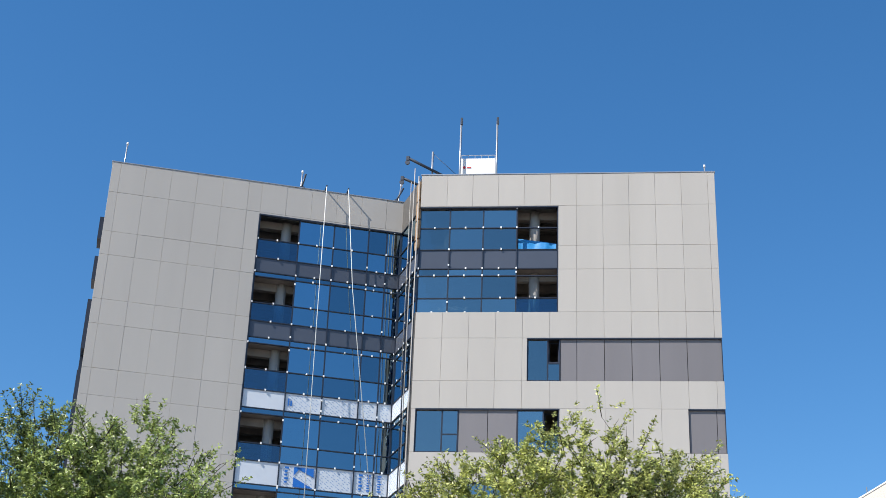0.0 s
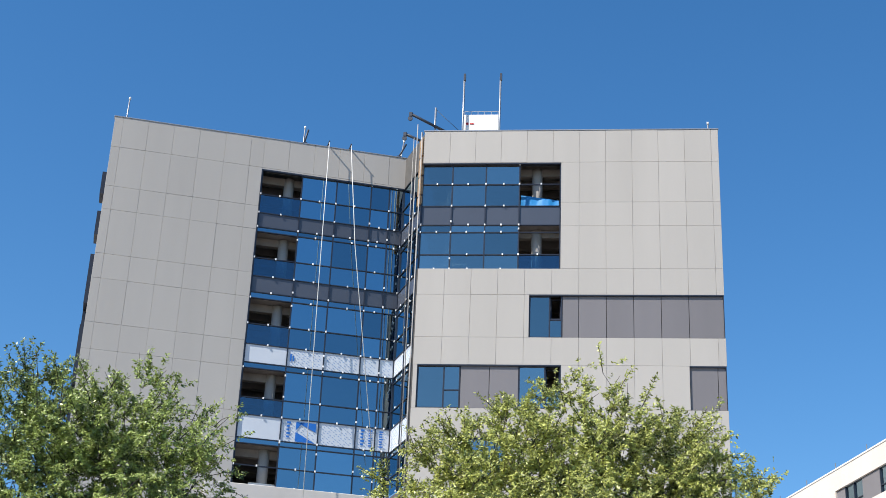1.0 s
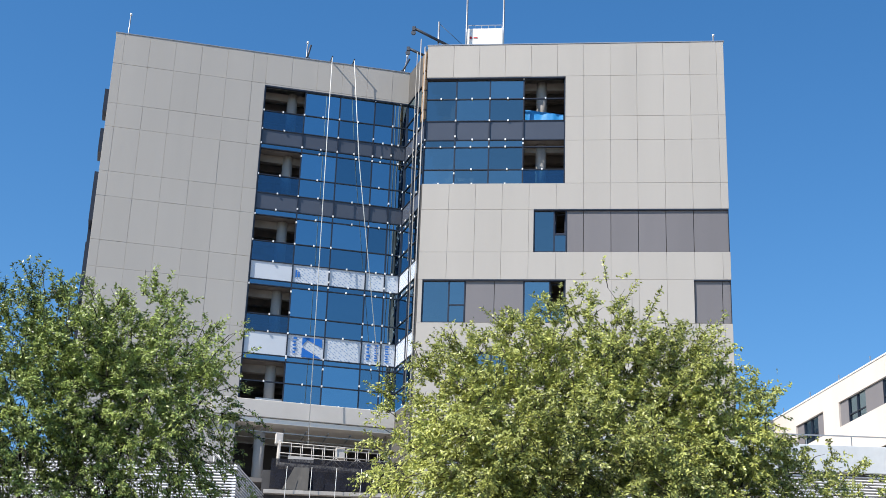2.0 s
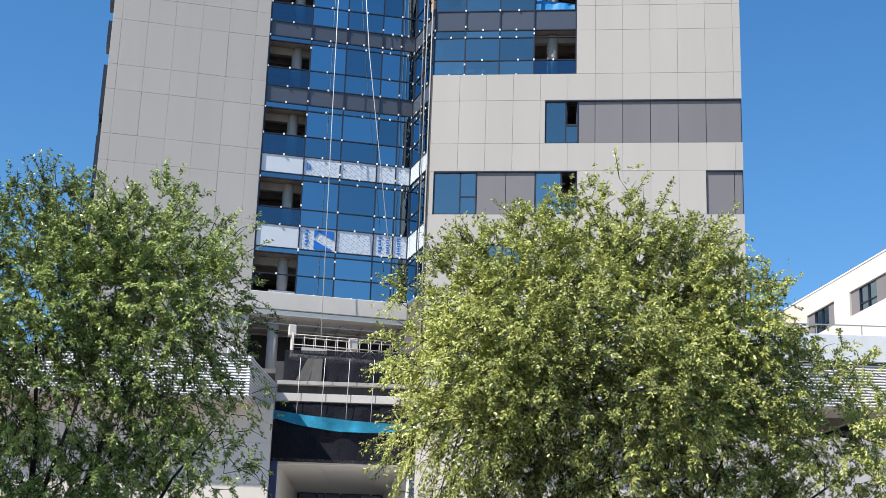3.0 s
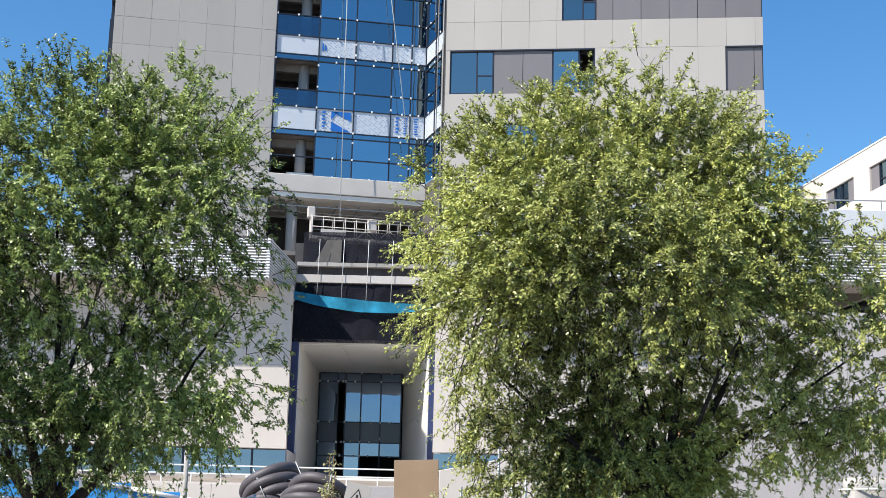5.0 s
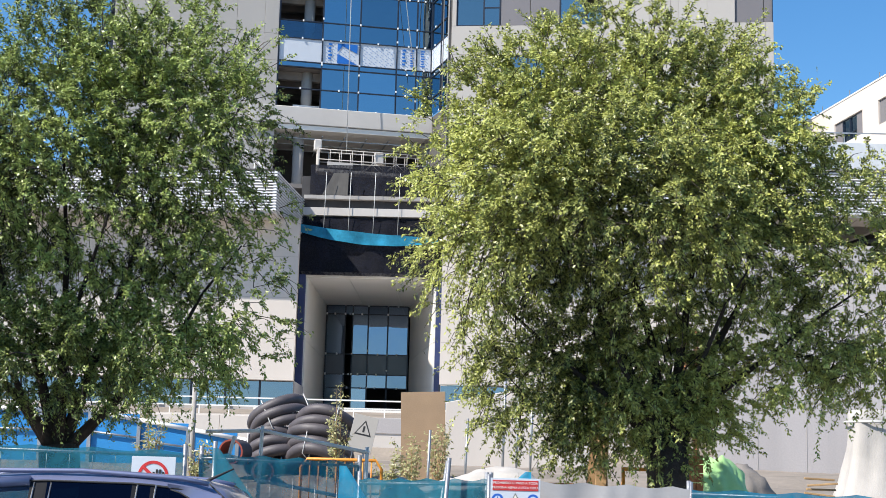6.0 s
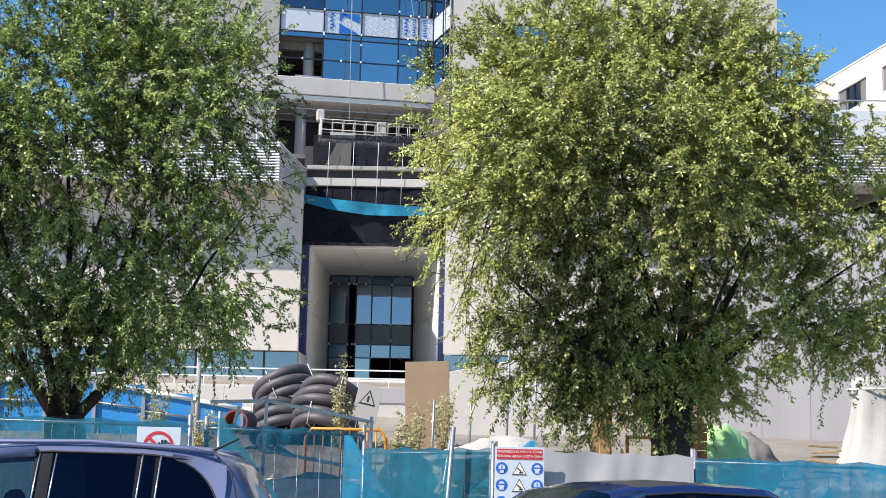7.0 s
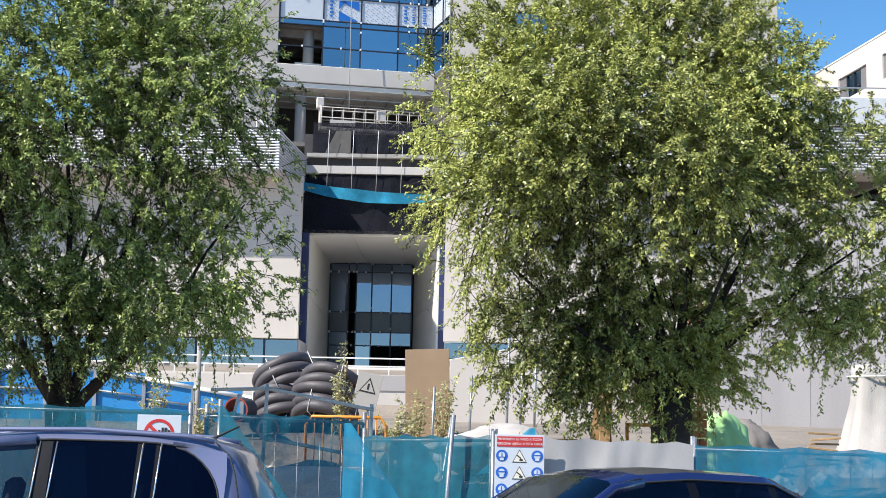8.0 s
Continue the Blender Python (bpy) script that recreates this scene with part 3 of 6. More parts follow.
# ---- the tower's foot: open storey, netted storey, portal, podium ----
def sheet(name, corners, nx, nz, wave, material, parent, label="", seed=0, freq=1.5, drop=0.0):
    """A hanging sheet between four corners (lower left, lower right, upper right, upper left), with folds."""
    a, b, c, d = (Vector(p) for p in corners)
    nrm = (b - a).cross(d - a).normalized()
    bm = bmesh.new()
    rowsv = []
    for j in range(nz + 1):
        v = j / nz
        line = []
        for i in range(nx + 1):
            u = i / nx
            p = (a * (1 - u) + b * u) * (1 - v) + (d * (1 - u) + c * u) * v
            edge = min(1.0, 4 * min(u, 1 - u) + 0.25) * (1.0 if v < 0.97 else 0.35)
            f = noise.noise(Vector((p.x * freq, p.z * freq * 0.45, seed))) + 0.4 * noise.noise(Vector((p.x * freq * 3, p.z * freq, seed + 9)))
            p = p - Vector((0, 0, 0.05 * v * drop * abs(math.sin(u * math.pi * 4.5 + seed))))
            line.append(bm.verts.new(p + nrm * wave * f * edge))
        rowsv.append(line)
    for r0, r1 in zip(rowsv, rowsv[1:]):
        for i in range(nx):
            q = (r0[i], r0[i + 1], r1[i + 1], r1[i])
            if len(set(q)) == 4:
                bm.faces.new(q).smooth = True
    bmesh.ops.remove_doubles(bm, verts=bm.verts, dist=1e-4)
    return part(name, bm, material, parent, label)


def build_foot():
    # open storey under the white slab edge: floor, soffit with bare hangers, columns, back wall
    part("soffit", boxes([(4.0, 16.5, -0.2, 8, 20.7, 20.95)]), PORTAL, TOWER, "", LW)
    for i in range(7):
        part("soffit_rail", boxes([(6.2 + i * 1.2, 6.26 + i * 1.2, 0.1, 7.0, 20.45, 20.5)]), STEEL, TOWER, "thin ceiling hanger rail", LW)
    for i in range(4):
        part("soffit_rail", boxes([(5.5, 14.6, 0.6 + i * 1.5, 0.66 + i * 1.5, 20.38, 20.44)]), STEEL, TOWER, "thin ceiling hanger rail", LW)
    part("open_floor", boxes([(2.0, 16.5, -7.5, 8, 16.0, 16.2)]), ROOM, TOWER, "", LW)
    # back wall coloured near-black for the shade under the slab
    part("back_wall", boxes([(2.0, 16.5, 5.0, 5.3, 16.2, 20.7)]), ROOM_SHADE, TOWER, "", LW)
    # white columns given concrete grey, which paints in the storey's shade
    for x in (7.42, 14.6):
        part("column", tube(bmesh.new(), [(x, 0.9, 16.2), (x, 0.9, 20.9)], 0.30, 20), CONCRETE, TOWER, "round white column, greyed as if in shade", LW)
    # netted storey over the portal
    part("netted_wall", boxes([(-8.1, -1.3, 68.25, 68.6, 11.4, 16.2)]), ROOM_SHADE, TOWER)
    for z0, z1, y in ((15.06, 15.24, 67.95), (14.25, 14.62, 67.80)):
        part("ledge", boxes([(-7.95, -1.4, y, 68.25, z0, z1)], 0.01), SLAB_WHITE if z0 < 15 else CONCRETE, TOWER, "pale ledge across the netted storey")
    sheet("shade_net", ((-8.0, 67.75, 11.42), (-1.4, 67.75, 11.42), (-1.4, 67.9, 14.2), (-8.0, 67.9, 14.2)), 40, 14, 0.10, NET_BLACK, TOWER, "black shade net hung over the storey", 2)
    sheet("shade_net", ((-7.7, 68.05, 15.3), (-1.4, 68.05, 15.3), (-1.4, 68.2, 16.75), (-7.7, 68.2, 16.75)), 40, 8, 0.10, NET_BLACK, TOWER, "black shade net hung over the storey", 5)
    sheet("grey_tarpaulin", ((-7.1, 67.95, 15.25), (-5.9, 67.95, 15.25), (-5.9, 68.1, 16.35), (-6.6, 68.1, 16.35)), 10, 8, 0.06, BACKING, TOWER, "dark grey sheet tied over the net", 8)
    for i in range(4):
        x = -6.95 + i * 1.15
        part("net_rope", tube(bmesh.new(), [(x, 67.7, 13.3), (x + 0.05, 67.72, 16.3)], 0.014, 6), ROPE, TOWER, "pale rope")
    # turquoise strip that sags along the net
    bm = bmesh.new()
    top, low = [], []
    for i in range(33):
        u = i / 32
        x = -8.2 + 6.6 * u
        sag = 0.55 * u * (1 - u) * 2.0
        top.append(bm.verts.new((x, 67.62 - 0.05 * math.sin(u * 19), 13.80 - 0.52 * u - 0.4 * sag)))
        low.append(bm.verts.new((x, 67.55 - 0.06 * math.sin(u * 23), 13.44 - 0.42 * u - sag - 0.1 * math.sin(u * 3.1))))
    for i in range(32):
        bm.faces.new((low[i], low[i + 1], top[i + 1], top[i])).smooth = True
    part("blue_net_strip", bm, NET_BLUE, TOWER, "bright turquoise net strip sagging across the storey")
    # portal with splayed sides
    part("portal_floor", boxes([(-9, -1, 62.0, 78.2, 4.7, 4.95)]), PORTAL, TOWER, "pale paved entrance floor")
    portal = part("portal", boxes([(-7.95, -1.2, 67.9, 79, 11.38, 11.6)]), PORTAL, TOWER, "pale portal soffit")
    for i in range(3):
        part("soffit_panel", boxes([(-7.7 + i * 2.02, -5.70 + i * 2.02, 67.95, 78, 11.33, 11.375)], 0.006), PORTAL, portal)
    for (xa, xb), side in (((-7.62, -7.70), -1), ((-1.72, -3.22), 1)):
        for z0, z1 in ((4.9, 8.42), (8.44, 11.33)):
            bm = bmesh.new()
            v = [bm.verts.new(p) for p in ((xa, 67.95, z0), (xb, 78.2, z0), (xb, 78.2, z1), (xa, 67.95, z1), (xa + side * 0.3, 67.95, z0), (xb + side * 0.3, 78.2, z0), (xb + side * 0.3, 78.2, z1), (xa + side * 0.3, 67.95, z1))]
            for q in ((0, 1, 2, 3), (7, 6, 5, 4), (0, 4, 5, 1), (3, 2, 6, 7), (0, 3, 7, 4), (1, 5, 6, 2)):
                bm.faces.new([v[k] for k in q])
            bmesh.ops.recalc_face_normals(bm, faces=bm.faces)
            part("splayed_side", bm, PORTAL, portal, "smooth pale reveal panel")
    for x in (-7.98, -1.62):
        part("blue_column_casing", boxes([(x, x + 0.30, 67.6, 67.9, 4.9, 11.42)], 0.02), FRAME_BLUE, TOWER, "dark blue film-wrapped column casing")
    curtain(Matrix.Translation((0, 78.0, 0)), [-7.62, -6.65, -6.25, -5.42, -4.38, -3.30], [11.30, 10.85, 8.72, 7.66, 6.95, 5.0],
            ["ggggg", "goggg", "sosss", "goggg", "gogoo"], TOWER, glass=GLASS_DOOR)
    part("lobby", boxes([(-9, -2, 84, 84.2, 4.9, 12), (-9, -2, 78.3, 84, 4.75, 4.9), (-9, -2, 78.3, 84, 11.4, 11.6), (-9.2, -9, 78.3, 84, 4.9, 11.6), (-2, -1.8, 78.3, 84, 4.9, 11.6)]), ROOM_SHADE, TOWER, "lobby with its gloom painted in near-black")
    # podium walls, white, with a ribbon of windows at the bottom
    for x0, x1, y, z1, n in ((-42, -7.62, 64.0, 13.4, 23), (-1.30, 14.0, 64.0, 13.4, 10)):
        thin = (x1 - 1.4, x1, y, y + 0.4, 6.25, z1) if x0 < -10 else (x0, x0 + 1.4, y, y + 0.4, 6.25, z1)
        deep = (x0, x1 - 1.4, y, y + 4, 6.25, z1) if x0 < -10 else (x0 + 1.4, x1, y, y + 4, 6.25, z1)
        w = part("podium_wall", boxes([deep]), WHITE_WALL, TOWER, "bright white podium wall")
        part("wall_end", boxes([thin]), WHITE_WALL, w)
        part("podium_base", boxes([(x0, x1, y + 0.6, y + 4, 4.8, 6.25)]), GREY_WALL, TOWER)
        for i in range(n):
            a = x0 + (x1 - x0) * i / n
            b = x0 + (x1 - x0) * (i + 1) / n
            o = part("window_pane", boxes([(a + 0.05, b - 0.05, y + 0.45, y + 0.47, 5.15, 6.2)]), GLASS_DOOR, w)
            o.visible_shadow = False
            part("window_mullion", boxes([(a - 0.04, a + 0.04, y + 0.40, y + 0.52, 5.1, 6.25)]), FRAME, w)
        for i in range(1, 4):
            part("wall_joint", boxes([(x0 + 0.02, x1 - 0.02, y - 0.004, y + 0.01, 6.25 + i * 1.8, 6.262 + i * 1.8)]), JOINT, w)
    # louvred screens above them, with a slanting return towards the tower
    for xa, xb, xc, za, zb in ((-42, -8.45, -7.95, 13.36, 15.2), (0.0, 26.0, -1.25, 13.75, 15.67)):
        left = xa < -10
        screen = part("louvre_backing", boxes([(xa, xb, 62.3, 62.5, za, zb)]), BACKING, TOWER, "dark wall behind the louvres")
        n = int((zb - za) / 0.125)
        for k in range(n):
            piece("louvre_slat", xb - xa, 0.16, 0.062, LOUVRE, screen, pose(xa, 62.08, za + k * 0.125, -20), 0.004)
        a = Vector((xb if left else xa, 62.1, 0))
        b = Vector((xc, 68.4, 0))
        d = b - a
        m = Matrix.Translation(a) @ Matrix.Rotation(math.atan2(d.y, d.x), 4, "Z")
        part("louvre_backing", boxes([(0, d.length, 0.2 if left else -0.4, 0.4 if left else -0.2, za, zb)]), BACKING, TOWER, "", m)
        for k in range(n):
            piece("louvre_slat", d.length, 0.16, 0.062, LOUVRE, screen, m @ pose(0, 0 if left else -0.16, za + k * 0.125, 20 if left else -20), 0.004)
        part("podium_roof", boxes([(xa, xb + (14 if not left else 0), 62.5, 90, zb - 0.1, zb)]), ROOFING, TOWER)
        part("podium_soffit", boxes([(xa, xb, 62.2, 64.2, za - 0.12, za - 0.01)]), SLAB_WHITE, TOWER)
    part("parapet", boxes([(0.0, 26, 61.95, 62.3, 15.68, 16.85)], 0.02), PARAPET, TOWER, "smooth pale grey-blue parapet")
    rail = part("railing", boxes([(0.0, 26, 62.1, 62.14, 17.28, 17.33)]), STEEL, TOWER, "thin steel railing on the parapet")
    for i in range(14):
        part("baluster", boxes([(0.2 + 1.95 * i, 0.24 + 1.95 * i, 62.1, 62.14, 16.85, 17.28)]), STEEL, rail)
    for i, (x, z) in enumerate(((4.9, 17.6), (5.3, 17.25), (5.7, 16.95))):
        part("stair_rail_post", tube(bmesh.new(), [LW @ Vector((x, -2.0, 16.4)), LW @ Vector((x, -2.0, z + 1.2))], 0.03, 6), WHITE_PAINT, TOWER, "white rail post")
    part("stair_rail", tube(bmesh.new(), [LW @ Vector((4.4, -2.0, 19.0)), LW @ Vector((6.6, -2.0, 16.9))], 0.05, 6), WHITE_PAINT, TOWER, "sloping white rail")


def build_gondola():
    """The suspended work platform with its lattice sides."""
    g = thing("suspended_platform", LW @ pose(11, -1.2, 18.2), "white aluminium work platform hung on ropes", "platform")
    x0, x1 = 8.3, 14.2
    for y in (-1.55, -0.85):
        for z in (18.32, 18.85, 19.4):
            part("rail", tube(bmesh.new(), [(x0, y, z), (x1, y, z)], 0.024, 8), SLAB_WHITE, g, "", LW)
        n = 10
        for i in range(n + 1):
            x = x0 + (x1 - x0) * i / n
            part("upright", tube(bmesh.new(), [(x, y, 18.3), (x, y, 19.4)], 0.017, 6), SLAB_WHITE, g, "", LW)
            if 4 <= i < n:
                zz = (18.85, 18.35) if i % 2 else (18.35, 18.85)
                part("brace", tube(bmesh.new(), [(x, y, zz[0]), (x + (x1 - x0) / n, y, zz[1])], 0.015, 6), SLAB_WHITE, g, "", LW)
    part("deck", boxes([(x0, x1, -1.6, -0.8, 18.15, 18.30)], 0.02), SLAB_WHITE, g, "pale platform deck and toe board", LW)
    part("side_sheet", boxes([(8.75, 10.1, -1.63, -1.60, 18.42, 18.72)], 0.005), SLAB_WHITE, g, "white sheet on the rail", LW)
    part("motor", boxes([(8.05, 8.45, -1.4, -1.0, 19.35, 19.95)], 0.04), SLAB_WHITE, g, "white hoist motor", LW)
    part("end_frame", boxes([(8.22, 8.34, -1.55, -0.85, 18.2, 19.5)], 0.02), SLAB_WHITE, g, "", LW)
    part("locker", boxes([(11.3, 11.75, -1.5, -1.1, 18.85, 19.45)], 0.02), SLAB_WHITE, g, "", LW)
    rope = thing("rope", LW @ pose(9.75, -1.15, 43), "pale hoist rope hanging down the facade", "rope", "ropes down the facade")
    part("strand", tube(bmesh.new(), [(9.74, -0.50, 42.9), (9.76, -0.6, 35.0), (9.80, -1.15, 19.4)], 0.022, 6), ROPE, rope, "", LW)
    rope = thing("rope", LW @ pose(11.1, -0.12, 43), "pale rope slanting across the glazing", "rope", "ropes down the facade")
    part("strand", tube(bmesh.new(), [(11.05, -0.50, 42.9), (11.7, -0.5, 36.5), (13.4, -0.9, 24.0)], 0.022, 6), ROPE, rope, "", LW)


def build_roof_things():
    for x in (9.74, 11.05):
        k = thing("rope_bracket", LW @ pose(x, 0.1, 42.86), "dark steel bracket that carries a rope over the coping", "bracket", "rope brackets")
        part("bar", tube(bmesh.new(), [(x, 0.8, 42.95), (x, -0.55, 42.93)], 0.045, 8), DARK_STEEL, k, "", LW)
        part("foot", boxes([(x - 0.12, x + 0.12, 0.05, 0.38, 42.86, 42.93)], 0.01), DARK_STEEL, k, "", LW)
    h = thing("roof_cradle_machine", RW @ pose(-6.5, 3, 41.95), "white facade-cleaning machine housing on the roof", "machine")
    part("housing", boxes([(-7.62, -5.42, 2.4, 3.9, 42.0, 45.25)], 0.03), WHITE_PAINT, h, "white sheet-metal housing", RW)
    part("badge", tube(bmesh.new(), [(-7.3, 2.37, 44.62), (-7.3, 2.40, 44.62)], 0.08, 16), RED, h, "small dark red round badge", RW)
    part("badge_bar", boxes([(-7.14, -6.90, 2.375, 2.40, 44.58, 44.65)]), RED, h, "", RW)
    for z in (45.25, 45.5):
        part("guard_rail", boxes([(-7.5, -5.45, 2.5, 2.53, z + 0.0, z + 0.035)]), STEEL, h, "", RW)
    for i in range(6):
        part("guard_post", boxes([(-7.5 + i * 0.4, -7.465 + i * 0.4, 2.5, 2.535, 45.25, 45.52)]), STEEL, h, "", RW)
    for x in (-7.55, -5.36):
        mast = thing("roof_mast", RW @ pose(x, 2.2, 41.95), "tall thin galvanised mast on the roof", "mast", "roof masts")
        part("tube", tube(bmesh.new(), [(x, 2.2, 41.95), (x, 2.2, 47.7)], 0.06, 8), STEEL, mast, "", RW)
        part("head", boxes([(x - 0.05, x + 0.09, 2.12, 2.28, 47.45, 47.95)], 0.02), DARK_STEEL, mast, "", RW)
    for n, (p, q, tip) in enumerate((((-8.4, 1.6, 43.6), (-10.45, 0.4, 44.2), 0), ((-9.3, 2.8, 43.3), (-10.95, 2.0, 43.75), 0))):
        d = thing("davit_arm", RW @ pose(p[0], p[1], 41.95), "dark steel davit arm leaning over the roof edge", "davit", "roof davits")
        part("arm", tube(bmesh.new(), [p, q], 0.085, 8), DARK_STEEL, d, "", RW)
        part("post", tube(bmesh.new(), [(p[0] - 0.7, p[1] - 0.3, 41.95), (p[0] - 0.7, p[1] - 0.3, 45.1 - n)], 0.06, 8), STEEL, d, "", RW)
        part("pulley", tube(bmesh.new(), [(q[0] - 0.02, q[1] - 0.05, q[2] - 0.30), (q[0] - 0.02, q[1] + 0.05, q[2] - 0.30)], 0.14, 12), DARK_STEEL, d, "", RW)
        part("hook_block", boxes([(q[0] - 0.1, q[0] + 0.1, q[1] - 0.08, q[1] + 0.08, q[2] - 0.18, q[2] + 0.1)], 0.02), DARK_STEEL, d, "", RW)
        part("stay", tube(bmesh.new(), [(p[0] - 0.7, p[1] - 0.3, 45.0 - n), (p[0] + 1.3, p[1] + 0.2, 43.2)], 0.015, 5), DARK_STEEL, d, "", RW)
        part("base", boxes([(p[0] - 0.95, p[0] + 0.2, p[1] - 0.5, p[1] + 0.3, 41.95, 42.2)], 0.02), DARK_STEEL, d, "", RW)
    for m, x, y, z, lean in ((LW, -2.1, 0.5, 44.4, 0.04), (LW, 8.3, 0.6, 44.25, 0.05), (LW, 14.15, 0.6, 44.3, 0.28), (RW, 6.74, 0.6, 43.55, 0.0)):
        v = thing("vent_rod", m @ pose(x, y, 41.95), "thin pale rod standing on the roof edge", "rod", "roof rods")
        part("rod", tube(bmesh.new(), [(x, y, 41.95), (x + lean, y, z)], 0.04, 8), STEEL, v, "", m)
        part("cap", tube(bmesh.new(), [(x + lean, y, z - 0.1), (x + lean, y, z + 0.04)], 0.065, 8), WHITE_PAINT, v, "", m)
    clamp = thing("roof_clamp", LW @ pose(8.45, 0.4, 42.86), "dark rope clamp arm on the coping", "clamp")
    part("foot", boxes([(8.22, 8.5, 0.1, 0.4, 42.86, 43.0)], 0.02), DARK_STEEL, clamp, "", LW)
    part("lever", tube(bmesh.new(), [(8.32, 0.25, 42.95), (8.52, 0.25, 43.9)], 0.06, 8), DARK_STEEL, clamp, "", LW)
    clamp = thing("roof_clamp", LW @ pose(14.1, 0.4, 42.86), "dark rope clamp arm on the coping", "clamp")
    part("foot", boxes([(13.95, 14.2, 0.1, 0.4, 42.86, 43.0)], 0.02), DARK_STEEL, clamp, "", LW)
    part("lever", tube(bmesh.new(), [(14.08, 0.25, 42.95), (14.5, 0.25, 43.9)], 0.06, 8), DARK_STEEL, clamp, "", LW)


def build_annex():
    """The lower wing that runs towards the street, sunlit, with paired windows in grey strips."""
    d = Vector((3.0, -16.2, 0)).normalized()
    m = Matrix.Translation((24.0, 101.2, 0)) @ Matrix.Rotation(math.atan2(d.y, d.x), 4, "Z")
    m = Matrix.Translation((0, 0, 1.6)) @ Matrix.Diagonal((0.735, 0.735, 0.735, 1)) @ Matrix.Translation((0, 0, -1.6)) @ m
    a = thing("annex_building", m @ pose(10, 6, 18.8), "low white building with paired dark windows in grey strips", "building")
    strips = [(s, s + w, z, z + 1.62) for z in (25.48, 21.4) for s, w in ((-4.2, 4.6), (2.6, 4.3), (9.2, 7.0), (19.0, 6.0), (27.0, 2.5))]
    bm = bmesh.new()
    edges = [18.8, 21.4, 23.02, 25.48, 27.1, 28.4]
    for z0, z1 in zip(edges, edges[1:]):
        for c in minus((-6, 30, z0, z1), strips):
            box(bm, c[0], c[1], 0, 0.3, c[2], c[3])
    wall = part("wall", bm, WHITE_WALL, a, "sunlit white rendered wall", m)
    part("roof", boxes([(-6, 30, 0.3, 14, 27.6, 27.9)]), ROOFING, a, "", m)
    part("coping", boxes([(-6.05, 30.05, -0.05, 0.35, 28.4, 28.5)], 0.01), WHITE_PAINT, a, "", m)
    # window depth of the annex painted near-black, not left to shade
    part("inner_wall", boxes([(-6, 30, 1.2, 1.4, 18.8, 27.6), (-6, -5.8, 0.3, 14, 18.8, 28.4), (29.8, 30, 0.3, 14, 18.8, 28.4), (-6, 30, 13.8, 14, 18.8, 28.4)]), ROOM_SHADE, a, "", m)
    for s0, s1, z0, z1 in strips:
        st = part("window_strip", boxes([(s0, s1, 0.16, 0.26, z0, z0 + 0.05), (s0, s1, 0.16, 0.26, z1 - 0.05, z1)]), FRAME, a, "", m)
        n = max(4, round((s1 - s0) / 1.1))
        for i in range(n):
            x0, x1 = s0 + (s1 - s0) * i / n, s0 + (s1 - s0) * (i + 1) / n
            if i % 4 in (1, 2):
                o = part("pane", boxes([(x0 + 0.05, x1 - 0.05, 0.2, 0.215, z0 + 0.05, z1 - 0.05)]), GLASS, st, "", m)
                part("window_frame", boxes([(x0, x0 + 0.06, 0.10, 0.26, z0 + 0.05, z1 - 0.05), (x0 + 0.06, x1, 0.12, 0.24, z0 + 0.5, z0 + 0.55)]), FRAME, st, "", m)
            else:
                part("grey_panel", boxes([(x0, x1, 0.12, 0.2, z0 + 0.05, z1 - 0.05)]), CLAD_GREY, st, "", m)
    for i in range(8):
        part("roof_post", boxes([(-4 + i * 4.4, -3.95 + i * 4.4, 0.1, 0.15, 28.5, 28.95)]), STEEL, a, "", m)


bay = sheet("safety_net", (RW @ Vector((-3.9, 0.5, 38.15)), RW @ Vector((-1.75, 0.5, 38.15)), RW @ Vector((-1.75, 0.6, 38.62)), RW @ Vector((-3.9, 0.6, 38.95))), 20, 8, 0.12, HOARD, TOWER, "bright blue safety net sagging in an open bay", 3)
build_foot()
build_gondola()
build_roof_things()
build_annex()


